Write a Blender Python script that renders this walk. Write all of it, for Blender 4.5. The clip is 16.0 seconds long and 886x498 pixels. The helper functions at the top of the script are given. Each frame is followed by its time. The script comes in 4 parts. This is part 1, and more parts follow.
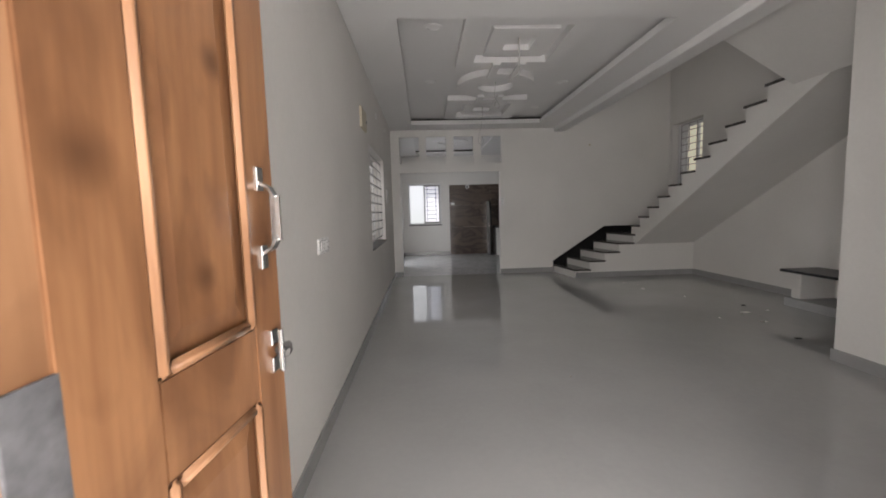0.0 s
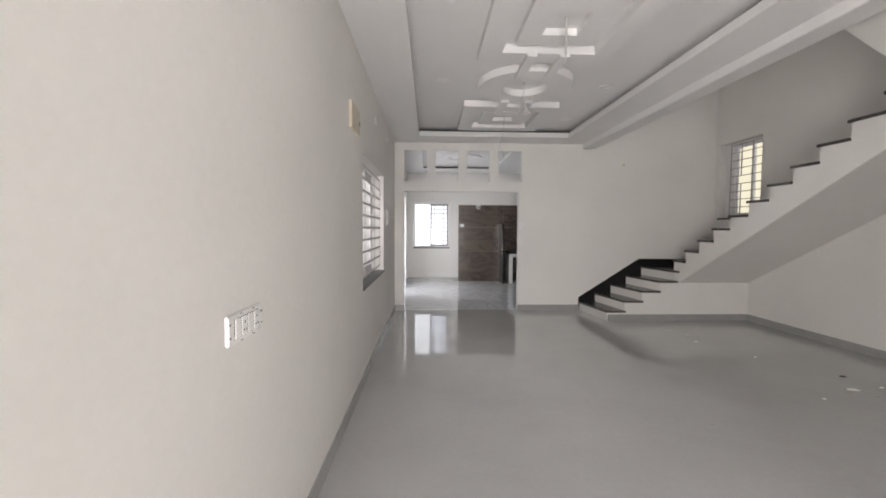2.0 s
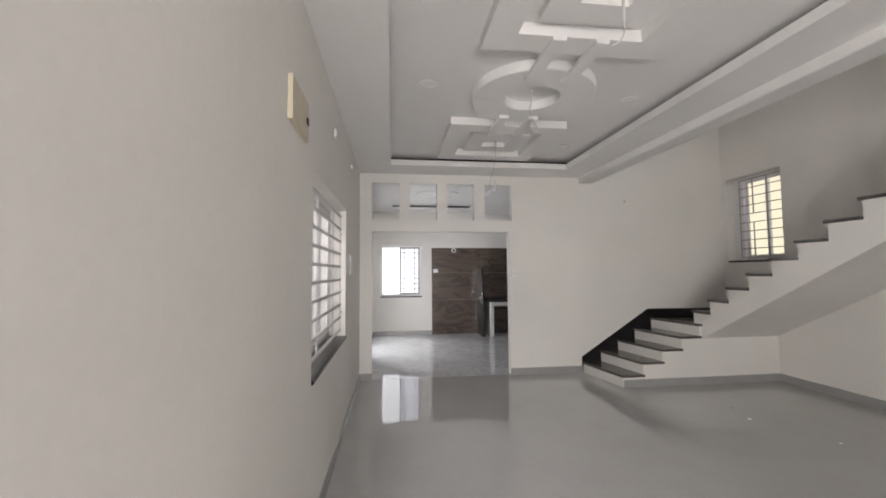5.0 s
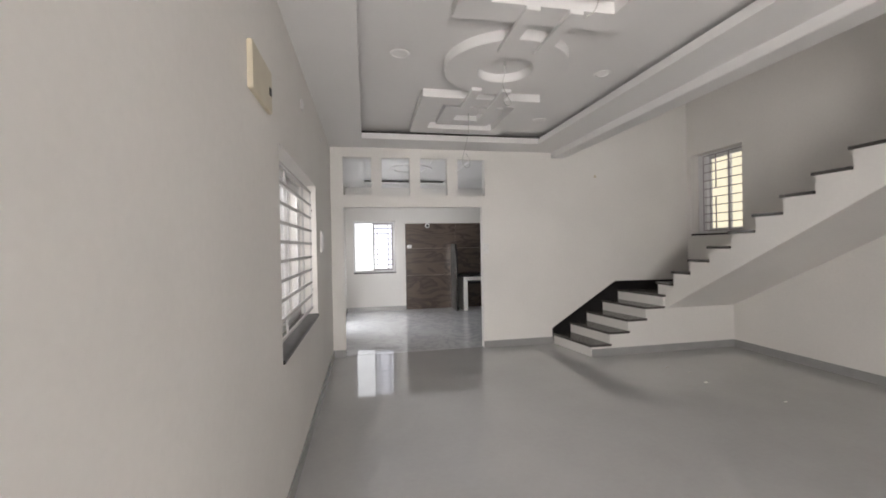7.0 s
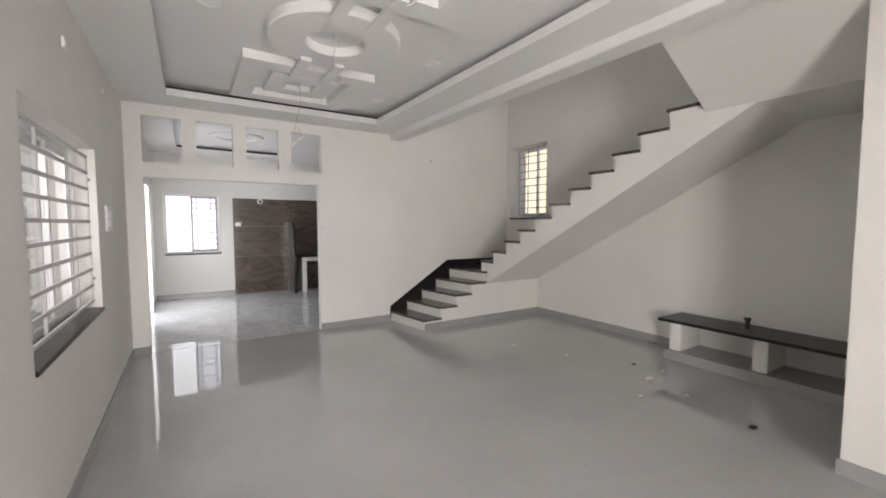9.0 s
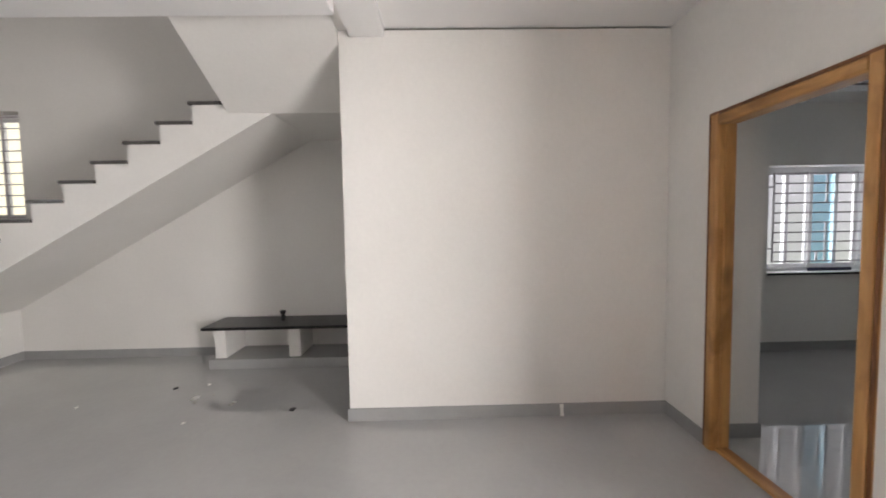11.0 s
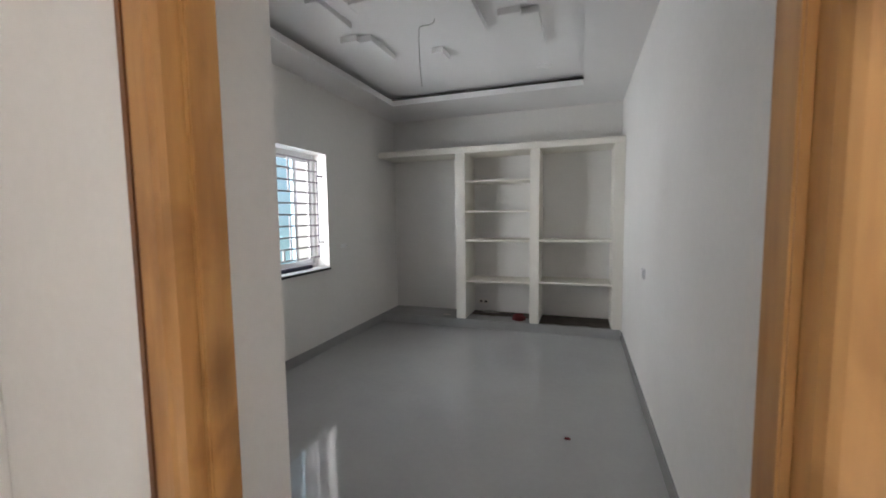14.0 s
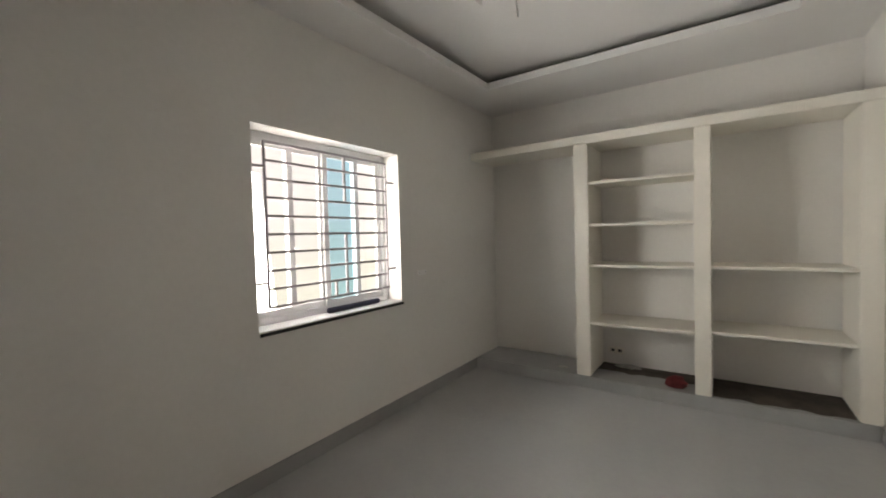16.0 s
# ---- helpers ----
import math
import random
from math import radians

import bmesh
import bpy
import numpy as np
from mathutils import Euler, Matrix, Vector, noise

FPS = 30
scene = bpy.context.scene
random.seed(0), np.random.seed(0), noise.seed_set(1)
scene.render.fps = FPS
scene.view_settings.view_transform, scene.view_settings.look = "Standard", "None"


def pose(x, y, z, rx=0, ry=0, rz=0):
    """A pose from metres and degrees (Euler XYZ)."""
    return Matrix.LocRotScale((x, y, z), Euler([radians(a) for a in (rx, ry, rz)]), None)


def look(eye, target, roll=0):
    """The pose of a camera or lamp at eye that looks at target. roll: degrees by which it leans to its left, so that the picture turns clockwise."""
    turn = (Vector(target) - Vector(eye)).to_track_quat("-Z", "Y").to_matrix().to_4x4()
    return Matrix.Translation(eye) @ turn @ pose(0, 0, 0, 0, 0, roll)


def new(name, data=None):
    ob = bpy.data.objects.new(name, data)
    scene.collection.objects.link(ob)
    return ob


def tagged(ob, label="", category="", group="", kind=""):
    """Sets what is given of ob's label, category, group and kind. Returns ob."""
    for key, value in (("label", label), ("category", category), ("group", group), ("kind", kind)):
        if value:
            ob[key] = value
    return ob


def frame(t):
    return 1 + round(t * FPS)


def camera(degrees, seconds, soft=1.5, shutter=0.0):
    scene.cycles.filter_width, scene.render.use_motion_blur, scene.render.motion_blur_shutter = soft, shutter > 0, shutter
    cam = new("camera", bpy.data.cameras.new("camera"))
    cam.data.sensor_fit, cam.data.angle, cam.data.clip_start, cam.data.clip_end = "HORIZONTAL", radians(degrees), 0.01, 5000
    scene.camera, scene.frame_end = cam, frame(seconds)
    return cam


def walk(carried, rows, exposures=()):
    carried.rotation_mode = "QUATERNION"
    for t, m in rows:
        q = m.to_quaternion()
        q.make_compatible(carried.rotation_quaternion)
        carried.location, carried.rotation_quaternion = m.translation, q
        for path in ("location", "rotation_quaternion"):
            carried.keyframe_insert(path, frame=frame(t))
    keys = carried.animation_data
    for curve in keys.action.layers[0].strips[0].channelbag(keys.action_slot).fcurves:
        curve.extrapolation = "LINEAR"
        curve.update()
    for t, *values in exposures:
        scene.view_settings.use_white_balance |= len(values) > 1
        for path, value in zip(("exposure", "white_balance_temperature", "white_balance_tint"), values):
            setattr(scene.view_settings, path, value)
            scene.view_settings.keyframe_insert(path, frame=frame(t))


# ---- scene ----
cam = camera(95.8, 16.0, 1.8, 0.12)
PATH = [
    (0, (0.182, 0.079, 1.268), (0.273, 2.068, 1.081), -1.6),
    (0.5, (0.271, 0.394, 1.363), (0.305, 2.384, 1.163), -1.5),
    (1, (0.253, 0.573, 1.402), (0.327, 2.568, 1.273), -0.6),
    (1.5, (0.197, 0.893, 1.418), (0.31, 2.889, 1.346), 0.3),
    (2, (0.17, 1.168, 1.39), (0.239, 3.164, 1.289), 0.3),
    (2.5, (0.21, 1.493, 1.424), (0.219, 3.493, 1.41), -0.0),
    (3, (0.139, 1.77, 1.407), (0.15, 3.77, 1.422), -0.4),
    (3.5, (0.036, 1.999, 1.438), (0.025, 3.998, 1.515), 0.1),
    (4, (0.033, 2.231, 1.428), (0.031, 4.228, 1.531), 0.8),
    (4.5, (0.017, 2.352, 1.455), (0.103, 4.345, 1.598), 0.5),
    (5, (0.035, 2.38, 1.461), (0.284, 4.361, 1.574), -0.4),
    (7.5, (0.051, 2.397, 1.476), (0.507, 4.343, 1.422), -1.4),
    (8, (0.076, 2.396, 1.496), (0.701, 4.293, 1.396), -1.6),
    (10.3, (0.34, 2.279, 1.501), (2.16, 3.1, 1.396), -0.4),
    (10.5, (0.368, 2.34, 1.483), (2.281, 2.914, 1.373), -1.1),
    (11, (0.446, 2.361, 1.471), (2.442, 2.323, 1.35), -1.0),
    (11.5, (0.647, 2.347, 1.463), (2.538, 1.712, 1.313), -1.0),
    (12, (0.918, 2.153, 1.46), (2.603, 1.089, 1.294), -0.6),
    (12.5, (1.304, 1.993, 1.454), (2.68, 0.554, 1.267), -0.7),
    (13, (1.625, 1.708, 1.436), (2.795, 0.097, 1.252), -1.3),
    (13.5, (1.943, 1.408, 1.432), (2.877, -0.348, 1.223), -1.1),
    (14, (2.26, 1.088, 1.397), (2.91, -0.796, 1.233), -0.7),
    (14.5, (2.348, 0.746, 1.395), (2.834, -1.191, 1.284), -0.3),
    (15, (2.469, 0.448, 1.401), (2.758, -1.53, 1.324), 0.4),
    (15.5, (2.547, 0.135, 1.386), (3.17, -1.764, 1.318), -0.0),
    (16, (2.652, -0.069, 1.389), (3.796, -1.708, 1.324), -1.6),
]
EXPOSURE = [(0.0, -1.17, 6500, 10), (0.5, -0.55, 6500, 10), (1.0, -0.4, 6500, 10), (2.0, -0.24, 6450, 10), (4.0, -0.22, 6450, 10), (5.0, -0.2, 6550, 10), (8.0, -0.12, 6550, 10), (10.3, 0.2, 6550, 10), (11.0, 0.22, 6450, 10), (12.0, 0.26, 6350, 10), (13.0, 0.48, 6350, 10), (13.5, 0.68, 6350, 10), (14.0, 0.87, 6500, 10), (14.5, 0.92, 6600, 10), (15.5, 0.9, 7400, 10), (16.0, 0.88, 7500, 10)]
walk(cam, [(t, look(eye, target, roll)) for t, eye, target, roll in PATH], EXPOSURE)

# ---- world and light ----
world = bpy.data.worlds.new("world")
scene.world = world
world.use_nodes = True
wn = world.node_tree.nodes
sky = wn.new("ShaderNodeTexSky")
sky.sky_type = "NISHITA"
sky.sun_disc = False
sky.sun_elevation, sky.sun_rotation = radians(72), radians(0)
wn["Background"].inputs[1].default_value = 0.15
world.node_tree.links.new(sky.outputs[0], wn["Background"].inputs[0])


def window_light(name, eye, target, width, height, watts, color):
    """Daylight of an opening: an area lamp just outside it."""
    data = bpy.data.lights.new(name, "AREA")
    data.shape, data.size, data.size_y = "RECTANGLE", width, height
    data.energy, data.color = watts, color
    ob = new(name, data)
    ob.matrix_world = look(eye, target)
    return ob


sun = bpy.data.lights.new("sun", "SUN")
sun.energy, sun.angle, sun.color = 2.5, radians(2), (1, 0.95, 0.88)
new("sun", sun).matrix_world = look((0, 7, 22), (0.4, 0, 0))
XW = -0.412
DAY = (1.0, 0.95, 0.95)
COOL = (0.95, 0.96, 1.0)
window_light("daylight_hall_window", (XW - 1.35, 5.50, 2.75), (1.6, 5.50, 0.7), 2.6, 1.3, 50, DAY)
window_light("daylight_kitchen_window", (0.23, 12.6, 2.75), (0.45, 10.4, 0.9), 1.3, 0.9, 135, COOL)
window_light("daylight_kitchen_door", (XW - 0.25, 10.0, 1.1), (2, 10.0, 1.25), 1.0, 1.9, 42, COOL)
window_light("daylight_stair_window", (5.33, 7.42, 2.2), (3, 7.42, 2.0), 0.85, 1.2, 2, (1, 0.93, 0.72))
# Added lamp in an unseen opening, to brighten the upper stair well.
window_light("fill_upper_stairs", (5.20, 5.50, 4.5), (3, 5.50, 3.6), 1.7, 0.8, 15, DAY)
window_light("daylight_bedroom_window", (5.70, -1.45, 1.38), (2.9, -2.9, 1.70), 1.6, 1.25, 60, COOL)
window_light("daylight_entrance", (-0.22, -0.95, 1.12), (0.40, 3, 1.45), 2.8, 2.1, 505, (1, 0.95, 0.93))


# ---- materials ----
def material(name, color, rough=0.5, metal=0.0, vary=0.06, scale=3.0, fine=60.0, bump=0.0, coat=0.0, color2=None, stretch=(1, 1, 1), spec=0.5):
    """Principled material with coarse and fine variation in colour, roughness and relief."""
    m = bpy.data.materials.new(name)
    m.use_nodes = True
    n, l = m.node_tree.nodes, m.node_tree.links
    p = n["Principled BSDF"]
    p.inputs["Metallic"].default_value = metal
    p.inputs["Coat Weight"].default_value = coat
    p.inputs["Coat Roughness"].default_value = 0.03
    p.inputs["Specular IOR Level"].default_value = spec
    tc = n.new("ShaderNodeTexCoord")
    mp = n.new("ShaderNodeMapping")
    mp.inputs["Scale"].default_value = stretch
    l.new(tc.outputs["Object"], mp.inputs[0])
    big, small = n.new("ShaderNodeTexNoise"), n.new("ShaderNodeTexNoise")
    for tex, s, d in ((big, scale, 5), (small, fine, 3)):
        tex.inputs["Scale"].default_value, tex.inputs["Detail"].default_value = s, d
        l.new(mp.outputs[0], tex.inputs["Vector"])
    mix = n.new("ShaderNodeMix")
    mix.data_type = "RGBA"
    other = color2 or tuple(c * (1 - 2.2 * vary) for c in color)
    mix.inputs[6].default_value, mix.inputs[7].default_value = (*color, 1), (*other, 1)
    add = n.new("ShaderNodeMath")
    add.operation = "MULTIPLY_ADD"
    add.inputs[1].default_value = 0.35
    l.new(small.outputs[0], add.inputs[0])
    l.new(big.outputs[0], add.inputs[2])
    ramp = n.new("ShaderNodeMapRange")
    ramp.inputs[1].default_value, ramp.inputs[2].default_value = 0.45, 0.95
    l.new(add.outputs[0], ramp.inputs[0])
    l.new(ramp.outputs[0], mix.inputs[0])
    l.new(mix.outputs[2], p.inputs["Base Color"])
    rr = n.new("ShaderNodeMapRange")
    rr.inputs[3].default_value, rr.inputs[4].default_value = rough * 0.85, min(1, rough * 1.2)
    l.new(big.outputs[0], rr.inputs[0])
    l.new(rr.outputs[0], p.inputs["Roughness"])
    if bump:
        b = n.new("ShaderNodeBump")
        b.inputs["Strength"].default_value, b.inputs["Distance"].default_value = bump, 0.004
        l.new(add.outputs[0], b.inputs["Height"])
        l.new(b.outputs[0], p.inputs["Normal"])
    return m


def veined(name, base, vein, rough, scale, strength, coat=0.0, stretch=(1, 1, 1), turn=0.0, bump=0.0):
    """Polished stone or tile: soft clouds and thin, wavering veins."""
    m = material(name, base, rough, coat=coat, vary=0.05, scale=1.3, fine=25)
    n, l = m.node_tree.nodes, m.node_tree.links
    p = n["Principled BSDF"]
    mp = n.new("ShaderNodeMapping")
    mp.inputs["Scale"].default_value = stretch
    mp.inputs["Rotation"].default_value = (0, radians(turn), radians(turn))
    l.new(n["Texture Coordinate"].outputs["Object"], mp.inputs[0])
    tex = n.new("ShaderNodeTexNoise")
    tex.inputs["Scale"].default_value, tex.inputs["Detail"].default_value, tex.inputs["Distortion"].default_value = scale, 9, 1.3
    l.new(mp.outputs[0], tex.inputs["Vector"])
    ramp = n.new("ShaderNodeValToRGB")
    e = ramp.color_ramp.elements
    e[0].position, e[0].color = 0.44, (0, 0, 0, 1)
    e[1].position, e[1].color = 0.50, (1, 1, 1, 1)
    last = e.new(0.57)
    last.color = (0, 0, 0, 1)
    l.new(tex.outputs[0], ramp.inputs[0])
    k = n.new("ShaderNodeMath")
    k.operation = "MULTIPLY"
    k.inputs[1].default_value = strength
    l.new(ramp.outputs[0], k.inputs[0])
    mix = n.new("ShaderNodeMix")
    mix.data_type = "RGBA"
    old = p.inputs["Base Color"].links[0].from_socket
    l.new(old, mix.inputs[6])
    mix.inputs[7].default_value = (*vein, 1)
    l.new(k.outputs[0], mix.inputs[0])
    l.new(mix.outputs[2], p.inputs["Base Color"])
    return m


def timber(name, light, dark, rough=0.4, coat=0.15, along="z", knots=()):
    """Varnished wood, grain along one axis: streaks, broad darker bands, scattered knots and a few placed ones (x, y, z, r)."""
    stretch = {"x": (0.7, 9, 9), "z": (9, 9, 0.7)}[along]
    squash = {"x": (0.45, 1, 1), "z": (1, 1, 0.45)}[along]
    m = material(name, light, rough, coat=coat, color2=dark, scale=2.2, fine=9, stretch=stretch, bump=0.12)
    n, l = m.node_tree.nodes, m.node_tree.links
    p = n["Principled BSDF"]
    tc = n["Texture Coordinate"]

    def darken(fac, k):
        mix = n.new("ShaderNodeMix")
        mix.data_type = "RGBA"
        l.new(p.inputs["Base Color"].links[0].from_socket, mix.inputs[6])
        mix.inputs[7].default_value = (*(c * k for c in dark), 1)
        l.new(fac, mix.inputs[0])
        l.new(mix.outputs[2], p.inputs["Base Color"])

    def ranged(socket, a, b, lo, hi):
        r = n.new("ShaderNodeMapRange")
        for q, v in zip((1, 2, 3, 4), (a, b, lo, hi)):
            r.inputs[q].default_value = v
        l.new(socket, r.inputs[0])
        return r.outputs[0]
    mp = n.new("ShaderNodeMapping")
    mp.inputs["Scale"].default_value = squash
    l.new(tc.outputs["Object"], mp.inputs[0])
    band = n.new("ShaderNodeTexNoise")
    band.inputs["Scale"].default_value, band.inputs["Detail"].default_value, band.inputs["Distortion"].default_value = 5.5, 4, 1.2
    l.new(mp.outputs[0], band.inputs["Vector"])
    darken(ranged(band.outputs[0], 0.48, 0.64, 0.0, 0.85), 0.8)
    cell = n.new("ShaderNodeTexVoronoi")
    cell.inputs["Scale"].default_value = 4.5
    l.new(mp.outputs[0], cell.inputs["Vector"])
    darken(ranged(cell.outputs[0], 0.05, 0.20, 0.75, 0.0), 0.42)
    for x, y, z, r in knots:
        far = n.new("ShaderNodeVectorMath")
        far.operation = "DISTANCE"
        far.inputs[1].default_value = (x, y, z)
        l.new(tc.outputs["Object"], far.inputs[0])
        wob = n.new("ShaderNodeMath")
        wob.operation = "MULTIPLY_ADD"
        wob.inputs[1].default_value = r * 1.2
        l.new(band.outputs[0], wob.inputs[0])
        l.new(far.outputs["Value"], wob.inputs[2])
        darken(ranged(wob.outputs[0], r * 0.8, r * 1.9, 0.85, 0.0), 0.5)
    return m


def glass_material(name="window_glass", color=(1, 1, 1)):
    m = bpy.data.materials.new(name)
    m.use_nodes = True
    p = m.node_tree.nodes["Principled BSDF"]
    p.inputs["Base Color"].default_value = (*color, 1)
    p.inputs["Transmission Weight"].default_value, p.inputs["Roughness"].default_value, p.inputs["IOR"].default_value = 1.0, 0.02, 1.45
    return m


PAINT = material("white_wall_paint", (0.81, 0.79, 0.757), 0.55, vary=0.045, scale=0.9, fine=35, bump=0.03)
CEILING = material("white_ceiling_paint", (0.82, 0.81, 0.80), 0.6, vary=0.02, scale=1.1, fine=35, bump=0.02)
FLOOR = veined("polished_grey_tile", (0.46, 0.46, 0.455), (0.48, 0.48, 0.48), 0.04, 0.9, 0.15, coat=0.4)
KFLOOR = veined("polished_marble_tile", (0.62, 0.625, 0.64), (0.34, 0.35, 0.37), 0.04, 2.3, 0.45, coat=0.2)


def dusty(m, color, at, amount, scale):
    """Pale dust and smears in loose patches: lighter and duller than the polished surface."""
    n, l = m.node_tree.nodes, m.node_tree.links
    p = n["Principled BSDF"]
    tex, fleck = n.new("ShaderNodeTexNoise"), n.new("ShaderNodeTexNoise")
    tex.inputs["Scale"].default_value, tex.inputs["Detail"].default_value, tex.inputs["Distortion"].default_value = scale, 6, 0.8
    fleck.inputs["Scale"].default_value, fleck.inputs["Detail"].default_value = scale * 16, 3
    for t in (tex, fleck):
        l.new(n["Texture Coordinate"].outputs["Object"], t.inputs["Vector"])
    k, k2, both = n.new("ShaderNodeMapRange"), n.new("ShaderNodeMapRange"), n.new("ShaderNodeMath")
    k.inputs[1].default_value, k.inputs[2].default_value, k.inputs[4].default_value = at, at + 0.14, amount
    k2.inputs[1].default_value, k2.inputs[2].default_value = 0.40, 0.62
    l.new(tex.outputs[0], k.inputs[0])
    l.new(fleck.outputs[0], k2.inputs[0])
    both.operation = "MULTIPLY"
    l.new(k.outputs[0], both.inputs[0])
    l.new(k2.outputs[0], both.inputs[1])
    mix = n.new("ShaderNodeMix")
    mix.data_type = "RGBA"
    l.new(p.inputs["Base Color"].links[0].from_socket, mix.inputs[6])
    mix.inputs[7].default_value = (*color, 1)
    l.new(both.outputs[0], mix.inputs[0])
    l.new(mix.outputs[2], p.inputs["Base Color"])
    r = n.new("ShaderNodeMath")
    r.operation = "MULTIPLY_ADD"
    r.inputs[1].default_value = 0.30
    l.new(both.outputs[0], r.inputs[0])
    l.new(p.inputs["Roughness"].links[0].from_socket, r.inputs[2])
    l.new(r.outputs[0], p.inputs["Roughness"])
    return m


dusty(FLOOR, (0.50, 0.485, 0.46), 0.58, 0.28, 1.7)
ALLOY = material("scuffed_white_metal", (0.21, 0.21, 0.22), 0.35, vary=0.36, scale=9, fine=60, bump=0.1)
SKIRT = material("grey_skirting_tile", (0.36, 0.36, 0.355), 0.22, vary=0.05, scale=6)
GRANITE = material("black_granite", (0.014, 0.013, 0.014), 0.30, vary=0.25, scale=20, fine=240, spec=0.3)
TREAD = material("dark_granite_tread", (0.10, 0.092, 0.085), 0.20, vary=0.2, scale=9, fine=180)
WOOD = timber("varnished_teak", (0.315, 0.154, 0.071), (0.175, 0.076, 0.033), knots=((0.040, 0.0, 1.33, 0.040), (0.30, 0.0, 1.52, 0.03), (0.24, 0.0, 1.16, 0.028)))
# Teak turned bright orange for the daylight on the entrance jamb.
LITORANGE = timber("lit_orange_teak", (0.62, 0.27, 0.055), (0.44, 0.17, 0.03))
BEAD = timber("dark_edge_teak", (0.26, 0.105, 0.035), (0.14, 0.05, 0.018))
WOODH = timber("teak_head", (0.58, 0.315, 0.11), (0.38, 0.175, 0.052), along="x")
WOODF = timber("teak_frame", (0.58, 0.315, 0.11), (0.38, 0.175, 0.052))
# Paler teak: bead highlights and the daylit hinge jamb, put into the colour.
LITTEAK = timber("lit_pale_teak", (0.41, 0.22, 0.115), (0.27, 0.13, 0.062))
SHELFPAINT = material("cream_shelf_paint", (0.80, 0.765, 0.69), 0.55, vary=0.04, scale=1.4, fine=35, bump=0.04)
CEMENT = material("rough_dark_cement", (0.085, 0.068, 0.055), 0.95, vary=0.25, scale=7, fine=45, bump=0.8)
BROWN = veined("brown_marble_tile", (0.115, 0.085, 0.068), (0.045, 0.032, 0.026), 0.18, 1.5, 0.8, coat=0.3, stretch=(0.7, 1, 2.6), turn=18)
GROOVE = material("pale_tile_joint", (0.30, 0.26, 0.22), 0.5)
# Mullion wood, darkened for the shade it stands in.
MULLION = material("shaded_brown_wood", (0.10, 0.07, 0.058), 0.45, vary=0.2, scale=6)
# Near-black colour for the shade inside the ceiling cove gaps.
COVESHADE = material("cove_gap_shade", (0.035, 0.028, 0.024), 0.5, vary=0.15, scale=8)
PLASTIC = material("white_plastic", (0.84, 0.83, 0.82), 0.28, vary=0.01, scale=10)
CREAM = material("cream_plastic_panel", (0.62, 0.56, 0.43), 0.35, vary=0.03, scale=10)
BLACK = material("black_plastic", (0.02, 0.02, 0.02), 0.4, vary=0.05, scale=20)
STEEL = material("brushed_steel", (0.62, 0.61, 0.59), 0.22, metal=1.0, vary=0.08, scale=12, fine=120)
GRILLE = material("painted_grille_steel", (0.30, 0.28, 0.29), 0.45, vary=0.1, scale=14)
MGRILLE = material("mauve_grey_grille_steel", (0.26, 0.245, 0.26), 0.45, vary=0.08, scale=14)
WGRILLE = material("white_grille_steel", (0.62, 0.61, 0.60), 0.42, vary=0.06, scale=14)
UPVC = material("white_window_frame", (0.80, 0.80, 0.80), 0.35, vary=0.02, scale=8)
GLASS = glass_material()
LAVENDER = glass_material("lavender_tinted_glass", (0.86, 0.86, 0.92))
BGRILLE = material("pale_mauve_grille_steel", (0.46, 0.42, 0.45), 0.45, vary=0.08, scale=14)
NAVY = material("dark_blue_plastic", (0.03, 0.035, 0.08), 0.5, vary=0.15, scale=20)
BLUEGLASS = glass_material("pale_blue_glass", (0.44, 0.68, 0.80))
RED = material("dull_red_cloth", (0.16, 0.018, 0.02), 0.8, vary=0.2, scale=14, bump=0.3)
WIRE = material("white_cable", (0.55, 0.54, 0.52), 0.5, vary=0.05, scale=20)
DEBRIS = material("scrap_and_dust", (0.42, 0.40, 0.37), 0.9, vary=0.2, scale=30)
EARTH = material("dusty_ground", (0.30, 0.26, 0.21), 0.95, vary=0.15, scale=0.8, fine=14, bump=0.4)
OUTWALL = material("weathered_render", (0.55, 0.52, 0.46), 0.85, vary=0.1, scale=0.9, fine=30, bump=0.2)


# ---- mesh helpers ----
def box(bm, x0, y0, z0, x1, y1, z1, bevel=0.0):
    lo, hi = Vector((min(x0, x1), min(y0, y1), min(z0, z1))), Vector((max(x0, x1), max(y0, y1), max(z0, z1)))
    d = hi - lo
    got = bmesh.ops.create_cube(bm, size=1, matrix=Matrix.Translation((lo + hi) / 2) @ Matrix.Diagonal((*d, 1)))
    if bevel:
        edges = {e for v in got["verts"] for e in v.link_edges}
        bmesh.ops.bevel(bm, geom=list(edges), offset=min(bevel, min(d) * 0.45), segments=2, affect="EDGES")
    return bm


def cyl(bm, a, b, r, r2=None, sides=16):
    a, b = Vector(a), Vector(b)
    m = Matrix.Translation((a + b) / 2) @ (b - a).to_track_quat("Z", "Y").to_matrix().to_4x4()
    bmesh.ops.create_cone(bm, cap_ends=True, segments=sides, radius1=r, radius2=r if r2 is None else r2, depth=(b - a).length, matrix=m)
    return bm


